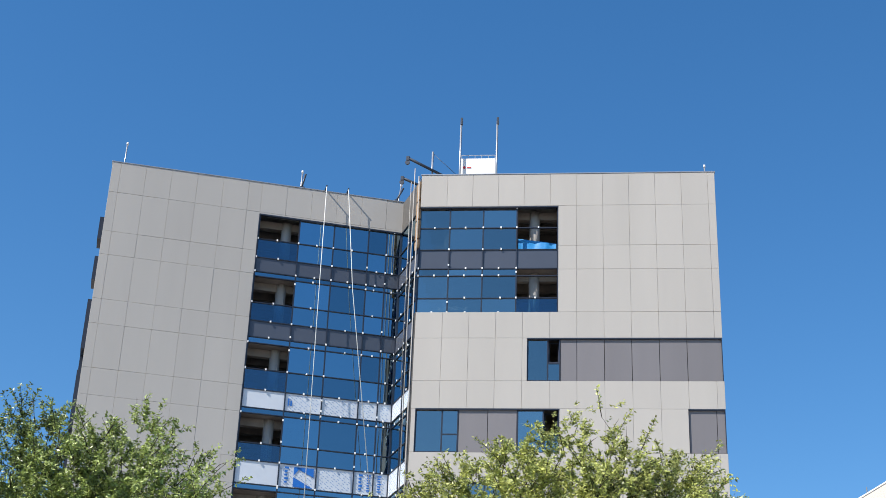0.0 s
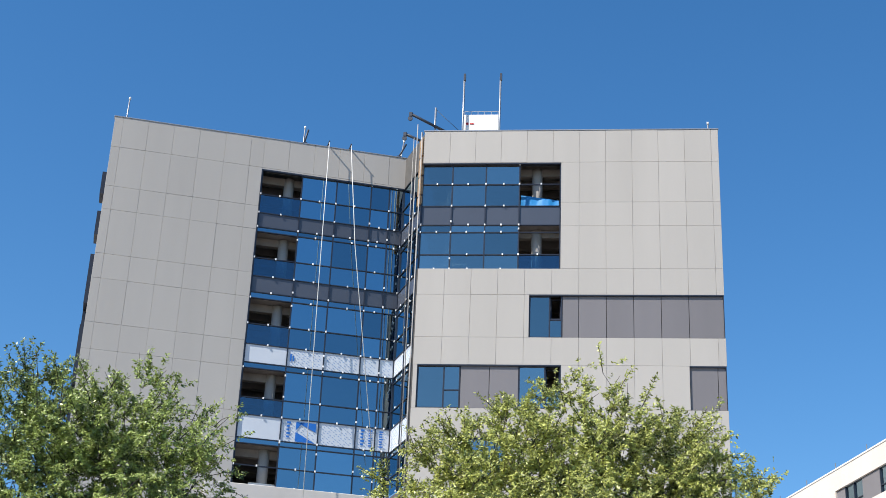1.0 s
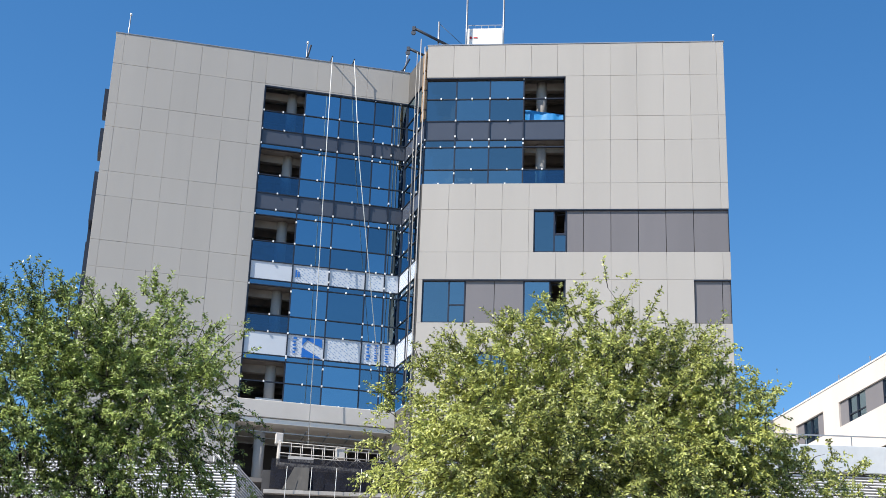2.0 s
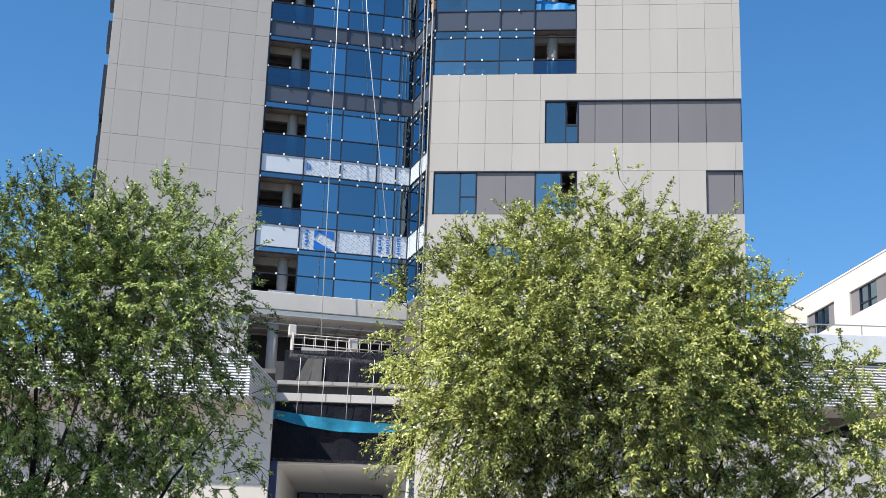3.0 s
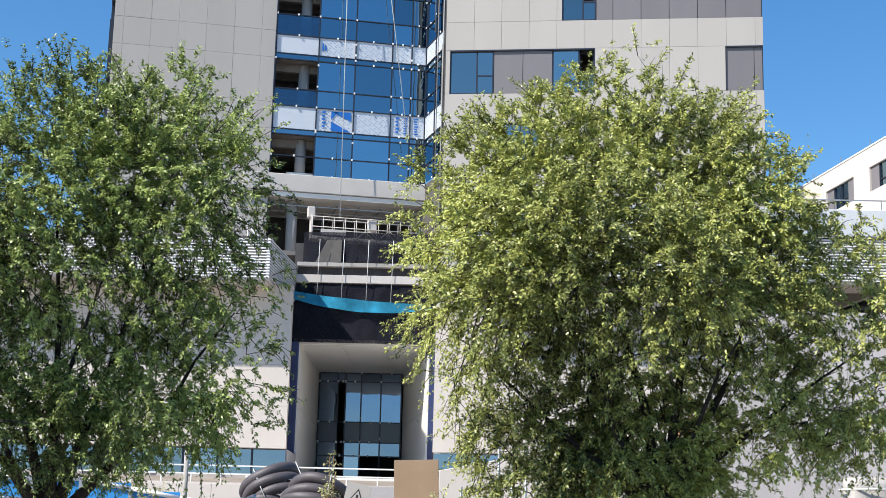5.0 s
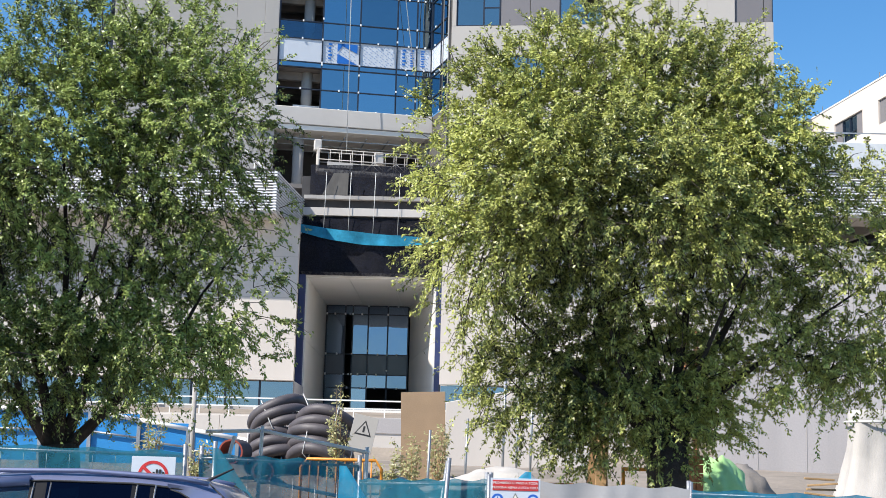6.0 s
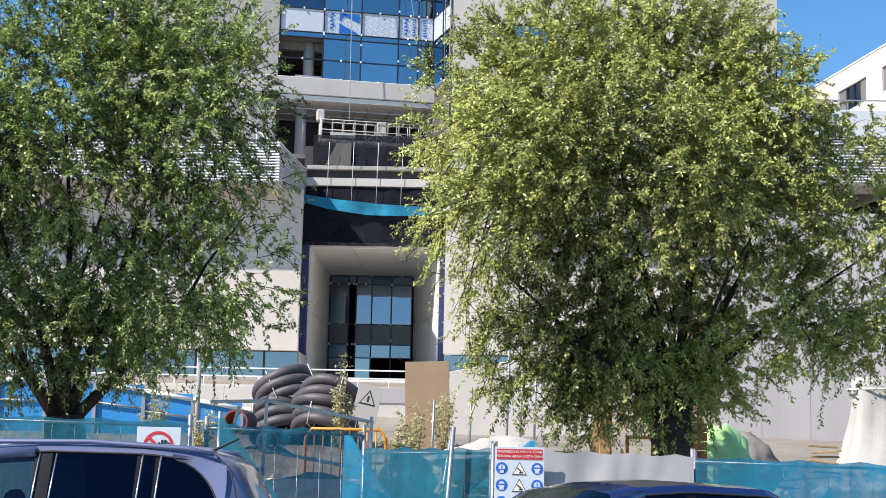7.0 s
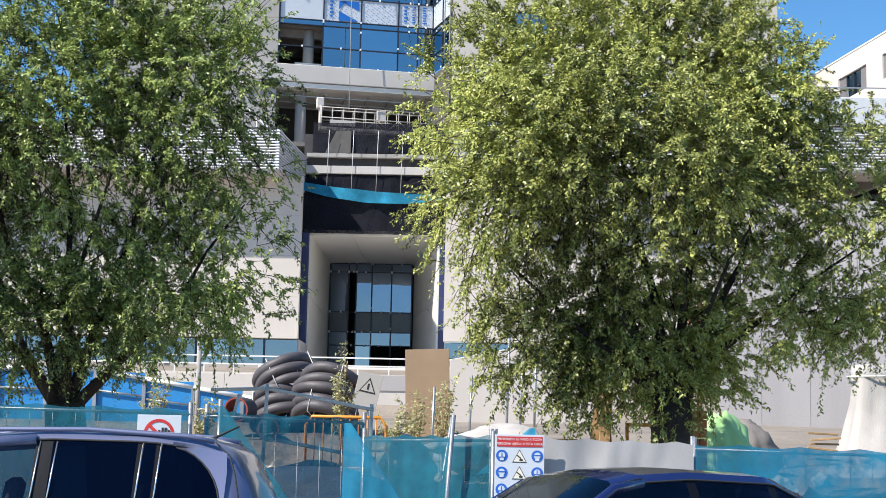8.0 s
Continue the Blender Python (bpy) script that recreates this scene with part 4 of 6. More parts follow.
# ---- the two street trees ----
def leaf_cloud(twigs, rng, length, spread, count, thin=None):
    """Leaves in two ranks along each twig: start, direction and length of the twig, and how its tip droops."""
    verts = []
    waves = [(d / np.linalg.norm(d) * rng.uniform(16, 34), rng.uniform(0, 6.28)) for d in rng.normal(0, 1, (5, 3)) * (1, 0.25, 1)]
    for start, way, size, droop in twigs:
        k = max(5, int(count * size / 0.5))
        u = (np.arange(k) + rng.uniform(0.1, 0.9, k)) / k
        p = start + np.outer(u * size, way) + np.outer(-droop * u * u * size, (0, 0, 1))
        tangent = way[None, :] + np.outer(-2 * droop * u, (0, 0, 1))
        tangent /= np.linalg.norm(tangent, axis=1)[:, None]
        side = np.cross(tangent, rng.normal(0, 1, (k, 3)) * 0.5 + np.array((0, 0, 1.0)))
        side /= np.linalg.norm(side, axis=1)[:, None] + 1e-9
        sign = np.where(np.arange(k) % 2, 1, -1)[:, None]
        out = side * sign * 0.75 + tangent * 0.55 + rng.normal(0, 0.32, (k, 3)) + np.array((0, 0, -0.28))
        out /= np.linalg.norm(out, axis=1)[:, None]
        across = np.cross(out, rng.normal(0, 0.45, (k, 3)) + np.array((-0.5, -0.45, 0.75)))
        across /= np.linalg.norm(across, axis=1)[:, None] + 1e-9
        if thin:
            height, cut, low, crest = thin
            chance = sum(np.cos(p @ w + f) for w, f in waves)
            limit = cut - (cut - crest) * np.clip((p[:, 2] - height + 0.8) / 1.6, 0, 1) - 1.4 * np.clip((low - p[:, 2]) / 0.6, 0, 1)
            keep = chance > limit + rng.normal(0, 0.25, k)
            p, out, across, k = p[keep], out[keep], across[keep], int(keep.sum())
            if not k:
                continue
        ln = (length * rng.uniform(0.65, 1.25, k))[:, None]
        wd = ln * spread
        a = p + rng.normal(0, 0.012, (k, 3))
        verts.append(np.stack([a, a + out * ln * 0.45 + across * wd, a + out * ln, a + out * ln * 0.45 - across * wd], 1).reshape(-1, 3))
    v = np.concatenate(verts)
    n = len(v) // 4
    me = bpy.data.meshes.new("leaves")
    me.vertices.add(len(v))
    me.vertices.foreach_set("co", v.astype(np.float32).ravel())
    me.loops.add(4 * n)
    me.loops.foreach_set("vertex_index", np.arange(4 * n, dtype=np.int32))
    me.polygons.add(n)
    me.polygons.foreach_set("loop_start", np.arange(0, 4 * n, 4, dtype=np.int32))
    me.update()
    me.validate()
    return me


def build_tree(name, foot, fork, stems, lobes, sprays, seed, leafing, holes, gaps, thin, label):
    """Trunk, limbs that reach into every lobe of the crown, fine twigs, and leaves on the twigs."""
    rng = np.random.default_rng(seed)
    tree = thing(name, pose(*foot), label, "tree", "street trees")
    f, k = Vector(foot), Vector(fork)
    bm = bmesh.new()
    tube(bm, [f + Vector((0, 0, -0.3)), f + Vector((0, 0, 0.05)), f.lerp(k, 0.4) + Vector((0.05, 0.02, 0)), f.lerp(k, 0.8), k], [0.42, 0.33, 0.28, 0.25, 0.24], 14)
    part("trunk", bm, BARK, tree, "dark rough trunk")
    ends = []
    for s in stems:
        s = Vector(s)
        mid = k.lerp(s, 0.5) + Vector((rng.normal(0, 0.12), rng.normal(0, 0.12), -0.10))
        part("limb", tube(bmesh.new(), [k - Vector((0, 0, 0.15)), k.lerp(mid, 0.5) + Vector((rng.normal(0, 0.05), 0, 0)), mid, mid.lerp(s, 0.5) + Vector((rng.normal(0, 0.08), rng.normal(0, 0.08), 0.05)), s], [0.090, 0.052, 0.030, 0.018, 0.008], 9), BARK, tree)
        ends += [k.lerp(mid, 0.7), mid, mid.lerp(s, 0.6)]
    # spray centres inside the lobes, denser towards their skin
    pts = []
    total = sum(l[3] * l[4] * l[5] for l in lobes)
    for cx, cy, cz, rx, ry, rz in lobes:
        for _ in range(int(sprays * rx * ry * rz / total)):
            d = rng.normal(0, 1, 3)
            d /= np.linalg.norm(d)
            r = rng.uniform(0.12, 1.0) ** 0.55
            bump = 1.0 + 0.20 * noise.noise(Vector(d * 2.3) + Vector((cx, cz, seed)))
            q = np.array((cx, cy, cz)) + d * r * bump * np.array((rx, ry * 0.8, rz))
            if noise.noise(Vector(q * 1.6) + Vector((seed, 0, 0))) + 0.8 * noise.noise(Vector(q * 4.2)) < (holes + gaps if q[2] < 4.9 else holes - 0.35 * (q[2] - 4.9)):
                continue
            pts.append((q, d, r))
    twigs, wood = [], bmesh.new()
    # branches grow outwards, each from the nearest wood that is already there
    order = sorted(range(len(pts)), key=lambda i: float(np.linalg.norm(pts[i][0] - np.array(k))))
    for i in order[::11]:
        p = pts[i][0]
        arr = np.array([e[:] for e in ends])
        e, q = ends[int(np.argmin(((arr - p) ** 2).sum(1)))], Vector(p)
        m = e.lerp(q, 0.5) + Vector((rng.normal(0, 0.05), rng.normal(0, 0.05), 0.06))
        reach = (q - k).length
        r = max(0.004, 0.016 - 0.0035 * reach)
        tube(wood, [e, m, q], [r, r * 0.8, r * 0.55], 5, cap=False)
        ends += [m, q]
    for i, (p, d, r) in enumerate(pts):
        for _ in range(4):
            up = 0.75 if p[2] > 6.2 else 0.05
            way = d * np.array((0.9, 0.9, 0.7)) + rng.normal(0, 0.55, 3) + np.array((0, 0, up))
            way /= np.linalg.norm(way)
            size = rng.uniform(0.16, 0.42) * (1.25 if r > 0.85 else 1.0)
            droop = rng.uniform(0.05, 0.35) if p[2] > 6.2 else rng.uniform(0.12, 0.75)
            twigs.append((p, way, size, droop))
    for j in range(0, len(twigs), 3):
        p, way, size, droop = twigs[j]
        a, b = Vector(p), Vector(p + way * size * 0.55 - np.array((0, 0, droop * 0.3 * size)))
        c = Vector(p + way * size - np.array((0, 0, droop * size)))
        tube(wood, [a, b, c], [0.006, 0.0045, 0.002], 3, cap=False)
    tagged(part("twig_work", wood, BARK, tree, "fine dark twigs"), kind="stuff")
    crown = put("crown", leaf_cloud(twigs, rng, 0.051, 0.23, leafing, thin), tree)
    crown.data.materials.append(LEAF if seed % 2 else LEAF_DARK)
    tagged(crown, "dense small narrow leaves, shaded and sunlit tones painted in at random", kind="stuff")
    return tree


# lobe at x -7.7, y 16.6 is out of view, added to shade the lower crown
build_tree("tree", (-4.75, 18.0, 0.1), (-4.95, 18.0, 2.05), [(-6.3, 17.7, 6.0), (-5.2, 18.6, 7.0), (-3.6, 17.8, 6.6), (-2.9, 18.3, 4.6), (-7.0, 18.4, 4.4), (-4.2, 17.2, 5.2), (-5.9, 17.0, 4.0)],
           [(-5.1, 18.0, 5.1, 2.0, 1.9, 2.45), (-3.55, 18.0, 5.7, 1.15, 1.5, 1.85), (-6.9, 18.0, 4.75, 1.6, 1.8, 1.75), (-3.1, 17.9, 3.9, 0.80, 1.2, 1.05), (-5.6, 17.6, 3.15, 1.5, 1.3, 0.8), (-4.0, 17.7, 3.3, 1.2, 1.2, 0.75), (-7.4, 18.0, 3.2, 1.2, 1.3, 0.8), (-5.1, 18.0, 6.65, 1.25, 1.4, 1.0), (-6.2, 18.0, 5.6, 1.1, 1.3, 0.75), (-3.9, 18.0, 6.75, 1.0, 1.3, 0.95), (-5.1, 17.2, 2.95, 1.5, 0.9, 0.6), (-7.7, 16.6, 5.2, 1.5, 1.6, 1.35), (-5.6, 16.7, 5.2, 1.4, 1.1, 1.1), (-3.5, 17.9, 3.7, 0.9, 1.0, 0.7)],
           4300, 4, 76, -0.30, -0.02, (5.6, 0.3, 4.0, -0.6), "bushy street tree with a forked dark trunk and deep green leaves")
build_tree("tree", (2.45, 18.0, 0.1), (2.40, 18.0, 2.3), [(0.6, 17.8, 5.8), (1.6, 18.2, 7.3), (2.9, 17.8, 6.9), (4.0, 18.2, 5.9), (4.9, 18.0, 4.3), (0.0, 18.2, 4.2), (1.5, 17.1, 4.3), (3.3, 17.0, 4.4)],
           [(1.95, 18.0, 5.3, 1.75, 1.9, 2.45), (0.35, 18.0, 5.2, 1.15, 1.5, 1.95), (3.3, 18.0, 5.1, 1.15, 1.7, 1.85), (4.6, 18.0, 4.5, 1.15, 1.5, 1.4), (1.2, 18.2, 3.2, 1.20, 1.3, 0.85), (2.2, 18.3, 3.0, 1.20, 1.2, 0.85), (1.62, 18.0, 7.5, 0.42, 0.5, 0.45), (0.8, 18.0, 6.45, 1.0, 1.3, 1.0), (2.5, 18.0, 6.6, 1.15, 1.4, 1.0), (3.4, 18.0, 6.0, 0.95, 1.2, 0.9), (1.9, 18.1, 2.55, 1.1, 0.9, 0.6), (0.9, 18.0, 2.7, 0.7, 0.8, 0.55), (2.4, 18.3, 2.8, 1.1, 0.9, 0.7), (2.1, 18.4, 3.2, 1.2, 0.9, 0.8), (1.6, 18.2, 2.9, 0.9, 0.8, 0.65), (1.3, 18.5, 3.2, 1.2, 0.9, 0.8), (0.7, 16.9, 5.3, 1.1, 1.1, 1.2), (1.8, 16.4, 5.0, 1.6, 1.2, 1.1), (0.3, 16.6, 4.7, 1.0, 1.1, 1.0), (2.3, 17.9, 2.7, 0.5, 0.7, 0.5), (3.8, 17.8, 3.4, 0.85, 0.8, 0.55), (4.9, 18.0, 3.5, 0.7, 0.8, 0.6), (3.2, 17.9, 3.0, 0.6, 0.8, 0.45), (4.7, 18.0, 3.9, 0.85, 1.0, 0.8), (4.2, 17.7, 3.1, 0.5, 0.6, 0.35)],
           4800, 7, 74, -0.32, -0.02, (5.2, -0.1, 3.3, -1.0), "spreading street tree with yellow-green sunlit leaves over a dark trunk")


# ---- terrace wall, site walls ----
def build_terrace():
    t = tagged(part("terrace_wall", boxes([(-20, 6.0, 55.0, 62.0, 2.5, 4.30)]), WHITE_WALL), "white retaining wall of the entrance terrace", "wall", kind="structure")
    part("stone_band", boxes([(-6.6, -1.0, 54.96, 55.0, 3.72, 4.28)]), GREY_WALL, t, "grey stone band")
    for i in range(11):
        part("wall_slab", boxes([(-20 + i * 1.2, -18.81 + i * 1.2, 54.95, 55.0, 2.6, 4.25)], 0.01), WHITE_WALL, t)
    for x0, x1 in ((-20, -6.7), (-6.6, -0.8), (-0.7, 6.0)):
        r = thing("railing", pose((x0 + x1) / 2, 55.2, 4.3), "pale steel railing along the terrace edge", "railing", "terrace railings")
        for z in (4.62, 4.92):
            part("rail", boxes([(x0, x1, 55.2, 55.24, z - 0.025, z + 0.025)]), WHITE_PAINT, r)
        n = int((x1 - x0) / 1.1)
        for i in range(n + 1):
            x = x0 + (x1 - x0 - 0.04) * i / n
            part("post", boxes([(x, x + 0.04, 55.2, 55.24, 4.3, 4.6)]), WHITE_PAINT, r)
    # sunlit side wall of the ramp, its top rising towards the tree
    bm = bmesh.new()
    v = [bm.verts.new((x, y, z)) for y in (40.0, 40.35) for x, z in ((-0.62, 1.9), (3.4, 1.9), (3.4, 4.85), (-0.62, 4.02))]
    for q in ((0, 1, 2, 3), (7, 6, 5, 4), (0, 4, 5, 1), (1, 5, 6, 2), (2, 6, 7, 3), (3, 7, 4, 0)):
        bm.faces.new([v[k] for k in q])
    bmesh.ops.bevel(bm, geom=list(bm.edges), offset=0.015, segments=1, affect="EDGES")
    tagged(part("ramp_wall", bm, WHITE_WALL), "white rendered side wall of a ramp, top sloping", "wall", kind="structure")
    g = tagged(part("site_wall", boxes([(7.6, 16.0, 46.0, 46.4, 1.5, 9.6)]), GREY_WALL), "tall plain light grey wall in shade", "wall", kind="structure")
    for i in range(5):
        part("wall_joint", boxes([(8.9 + i * 1.5, 8.915 + i * 1.5, 45.992, 46.0, 1.6, 9.5)]), JOINT, g)


build_terrace()


# ---- site fence of netted panels ----
def fence_panel(x0, x1, y0, y1, top0, top1, material, label, sag=0.03, seed=0, low=0.22):
    """A steel panel on two posts with a net tied over it."""
    f = thing("temporary_fence", pose((x0 + x1) / 2, (y0 + y1) / 2, 0.11), label, "fence", "site fence panels")
    for x, y, top in ((x0, y0, top0), (x1, y1, top1)):
        part("post", tube(bmesh.new(), [(x, y + 0.04, 0.11), (x, y + 0.04, top + 0.06)], 0.024, 8), STEEL, f)
        part("foot_block", boxes([(x - 0.16, x + 0.16, y - 0.1, y + 0.2, 0.11, 0.24)], 0.02), CONCRETE, f)
    for h in (0.0, 0.5, 0.93):
        part("rail", tube(bmesh.new(), [(x0, y0 + 0.03, top0 - 0.06 - (top0 - 0.3) * h), (x1, y1 + 0.03, top1 - 0.06 - (top1 - 0.3) * h)], 0.016, 6), STEEL, f)
    n = int(abs(x1 - x0) / 0.22)
    for i in range(1, n):
        u = i / n
        x, y, t = x0 + (x1 - x0) * u, y0 + (y1 - y0) * u, top0 + (top1 - top0) * u
        part("wire", tube(bmesh.new(), [(x, y + 0.03, 0.32), (x, y + 0.03, t - 0.06)], 0.004, 4), STEEL, f)
    sheet("net", ((x0, y0 - 0.05, low), (x1, y1 - 0.05, low), (x1, y1 - 0.05, top1), (x0, y0 - 0.05, top0)), 36, 14, sag, material, f, "", seed, 3.0, 0.6)
    return f


def text_part(words, size, m, parent, material):
    c = bpy.data.curves.new("lettering", "FONT")
    c.body, c.size, c.align_x, c.align_y, c.extrude = words, size, "CENTER", "CENTER", 0.0008
    c.materials.append(material)
    return put("lettering", c, parent, m @ pose(0, 0, 0, 90, 0, 0))


def disc(x, z, r, y, t=0.002, sides=28):
    return tube(bmesh.new(), [(x, y, z), (x, y - t, z)], r, sides)


def ring(x, z, r0, r1, y, sides=32):
    bm = bmesh.new()
    v = [[bm.verts.new((x + r * math.cos(a), yy, z + r * math.sin(a))) for a in (2 * math.pi * k / sides for k in range(sides))] for r, yy in ((r0, y), (r1, y), (r1, y - 0.002), (r0, y - 0.002))]
    for j in range(4):
        for k in range(sides):
            bm.faces.new((v[j][k], v[j][(k + 1) % sides], v[(j + 1) % 4][(k + 1) % sides], v[(j + 1) % 4][k]))
    bmesh.ops.recalc_face_normals(bm, faces=bm.faces)
    return bm


def wedge(x, z, w, h, y, t=0.002):
    bm = bmesh.new()
    v = [bm.verts.new((x + a, yy, z + b)) for yy in (y - t, y) for a, b in ((-w / 2, -h / 2), (w / 2, -h / 2), (0, h / 2))]
    bm.faces.new(v[:3])
    bm.faces.new(v[:2:-1])
    for i in range(3):
        j = (i + 1) % 3
        bm.faces.new((v[j], v[i], v[i + 3], v[j + 3]))
    return bm


def build_fence():
    teal = "galvanised site fence panel covered with turquoise netting"
    fence_panel(-11.6, -8.25, 15.0, 15.0, 2.03, 2.02, NET_TEAL, teal, 0.05, seed=1)
    fence_panel(-8.15, -5.7, 15.0, 15.0, 2.03, 2.00, NET_TEAL, teal, 0.05, seed=2)
    fence_panel(-5.65, -2.85, 15.0, 15.0, 2.00, 1.96, NET_TEAL, teal, 0.05, seed=3)
    fence_panel(-2.70, -1.15, 15.1, 15.9, 1.95, 1.92, NET_TEAL, "site fence panel with turquoise netting, turned inwards and rolled up", 0.06, seed=4, low=1.40)
    fence_panel(-1.10, 0.20, 15.3, 15.0, 1.74, 1.76, NET_TEAL, teal, 0.05, seed=5)
    fence_panel(0.24, 2.22, 15.0, 15.0, 1.76, 1.73, TARP_WHITE, "site fence panel covered with an off-white sheet", 0.045, seed=6)
    fence_panel(2.24, 4.9, 15.0, 15.0, 1.72, 1.68, NET_BLUEGREEN, "site fence panel covered with blue-green netting", 0.05, seed=7)
    fence_panel(4.95, 8.0, 15.0, 15.0, 1.68, 1.66, NET_BLUEGREEN, "site fence panel covered with blue-green netting", 0.05, seed=8)
    # loose nets hanging from the fence in the gap
    for corners, mtl, lab, sd in (
            (((-2.35, 14.6, 0.15), (-1.05, 14.5, 0.15), (-2.45, 14.7, 1.98), (-2.52, 14.7, 1.98)), NET_TEAL, "turquoise net slanting down from a post", 11),
            (((-1.25, 14.55, 0.2), (-0.05, 14.45, 0.2), (-1.18, 14.6, 1.84), (-1.25, 14.6, 1.84)), NET_BLUE, "bright blue net torn into a hanging triangle", 12),
            (((0.05, 15.4, 1.35), (0.68, 15.4, 1.45), (0.66, 15.45, 1.84), (0.60, 15.45, 1.84)), NET_BLUE, "small turquoise sheet tied behind the fence", 13)):
        n = thing("loose_net", Matrix.Translation(corners[0]), lab, "net", "loose nets")
        sheet("cloth", corners, 18, 18, 0.07, mtl, n, "", sd, 2.5)
    for a, b in (((-2.5, 14.75, 0.11), (-2.5, 14.75, 2.05)), ((-0.30, 14.9, 0.11), (-0.18, 14.9, 1.95)), ((-0.45, 15.4, 0.11), (-0.20, 15.4, 1.93)), ((0.22, 14.93, 0.11), (0.22, 14.93, 1.80))):
        p = thing("fence_post", Matrix.Translation(a), "loose galvanised fence post", "post", "loose posts")
        part("tube", tube(bmesh.new(), [a, b], 0.022, 8), STEEL, p)
    # sign with a barred palm: a red ring and bar over plain strokes
    s = thing("prohibition_sign", pose(-3.1, 14.850, 1.40), "white sign with a red barred circle on the netted fence", "sign")
    part("board", boxes([(-3.34, -2.90, 14.835, 14.850, 1.42, 1.885)], 0.002), FILM_WHITE, s)
    part("red_ring", ring(-3.12, 1.69, 0.125, 0.155, 14.833), RED, s, "red ring")
    part("red_bar", box(bmesh.new(), -0.14, 0.14, -0.003, 0, -0.016, 0.016, m=pose(-3.12, 14.830, 1.69, 0, 42, 0)), RED, s, "red bar")
    for i in range(4):
        part("stroke", boxes([(-3.125 + i * 0.032, -3.105 + i * 0.032, 14.826, 14.832, 1.60, 1.735 + 0.025 * (i in (1, 2)))]), BLACK, s)
    # safety sign with pictograms
    s = thing("safety_sign", pose(0.48, 14.9, 0.8), "white safety sign with red heading, blue discs and yellow triangles", "sign")
    part("board", boxes([(0.235, 0.725, 14.805, 14.820, 0.85, 1.765)], 0.002), FILM_WHITE, s)
    part("heading", boxes([(0.255, 0.705, 14.800, 14.804, 1.645, 1.745)]), RED, s, "red heading field")
    text_part("PROHIBIDO EL PASO A TODA", 0.033, pose(0.48, 14.798, 1.718), s, WHITE_PAINT)
    text_part("PERSONA AJENA A ESTA OBRA", 0.033, pose(0.48, 14.798, 1.673), s, WHITE_PAINT)
    for r in range(5):
        z = 1.555 - r * 0.165
        for x in (0.305, 0.655):
            part("blue_disc", disc(x, z, 0.058, 14.804), BLUE_DISC, s, "blue disc")
            part("pictogram", disc(x, z + 0.004, 0.033, 14.801, sides=16), FILM_WHITE, s)
            part("pictogram", boxes([(x - 0.020, x + 0.020, 14.7985, 14.801, z - 0.045, z - 0.022)]), FILM_WHITE, s)
            if (r + (x > 0.5)) % 2:
                part("pictogram_band", boxes([(x - 0.034, x + 0.034, 14.7965, 14.7985, z + 0.002, z + 0.014)]), BLUE_DISC, s)
            else:
                part("pictogram_band", boxes([(x - 0.030, x + 0.030, 14.7965, 14.7985, z - 0.018, z - 0.010), (x - 0.004, x + 0.004, 14.7965, 14.7985, z - 0.008, z + 0.03)]), BLUE_DISC, s)
        if r < 2:
            part("triangle_edge", wedge(0.48, z, 0.145, 0.13, 14.804), BLACK, s)
            part("yellow_triangle", wedge(0.48, z - 0.002, 0.122, 0.108, 14.801), SIGN_CREAM, s)
            part("pictogram", box(box(bmesh.new(), -0.030, 0.022, -0.002, 0, -0.006, 0.006, m=pose(0.478, 14.799, z - 0.012, 0, 38, 0)), -0.004, 0.030, -0.002, 0, -0.012, 0.006, m=pose(0.482, 14.799, z - 0.036)), BLACK, s)
        else:
            part("red_ring", ring(0.48, z, 0.042, 0.058, 14.803), RED, s)
            part("pictogram", boxes([(0.47, 0.49, 14.799, 14.803, z - 0.03, z + 0.03)]), BLACK, s)


build_fence()


# ---- things on the building site ----
def build_coil(center, radius, r, loops, tilt, label, seed):
    """A tied coil of ribbed drainage pipe."""
    rng = random.Random(seed)
    z = rise(center[0], center[1])
    m = pose(*center) @ pose(0, 0, 0, tilt[0], tilt[1], 0) @ pose(0, 0, 0, 0, 0, rng.uniform(0, 90))
    c = thing("pipe_coil", m, label, "pipe coil", "coils of drainage pipe")
    for k in range(loops):
        bm = bmesh.new()
        n = 150
        rr = radius * rng.uniform(0.93, 1.05)
        ox, oy = rng.uniform(-0.06, 0.06), rng.uniform(-0.06, 0.06)
        pts = [(ox + rr * math.cos(2 * math.pi * i / n * 0.985), oy + rr * math.sin(2 * math.pi * i / n * 0.985), (k + 0.5) * r * 1.9 + 0.04 * math.sin(4 * math.pi * i / n + k)) for i in range(n)]
        tube(bm, pts, [r * (1.0 if i % 2 else 0.90) for i in range(n)], 10)
        part("loop", bm, PIPE, c, "", m)
    for a in (0.4, 2.2, 4.1, 5.6):
        x, y = radius * math.cos(a), radius * math.sin(a)
        part("tie", ring_band(r * 1.12, loops * r * 1.9, a, radius), ROPE, c, "pale tie band", m)
    return c


def ring_band(r, h, a, radius):
    bm = bmesh.new()
    pts = [(-r, -0.02), (r, -0.02), (r, h + 0.02), (-r, h + 0.02), (-r, -0.02)]
    path = [((radius + dx) * math.cos(a), (radius + dx) * math.sin(a), z) for dx, z in pts]
    return tube(bm, path, 0.010, 5)


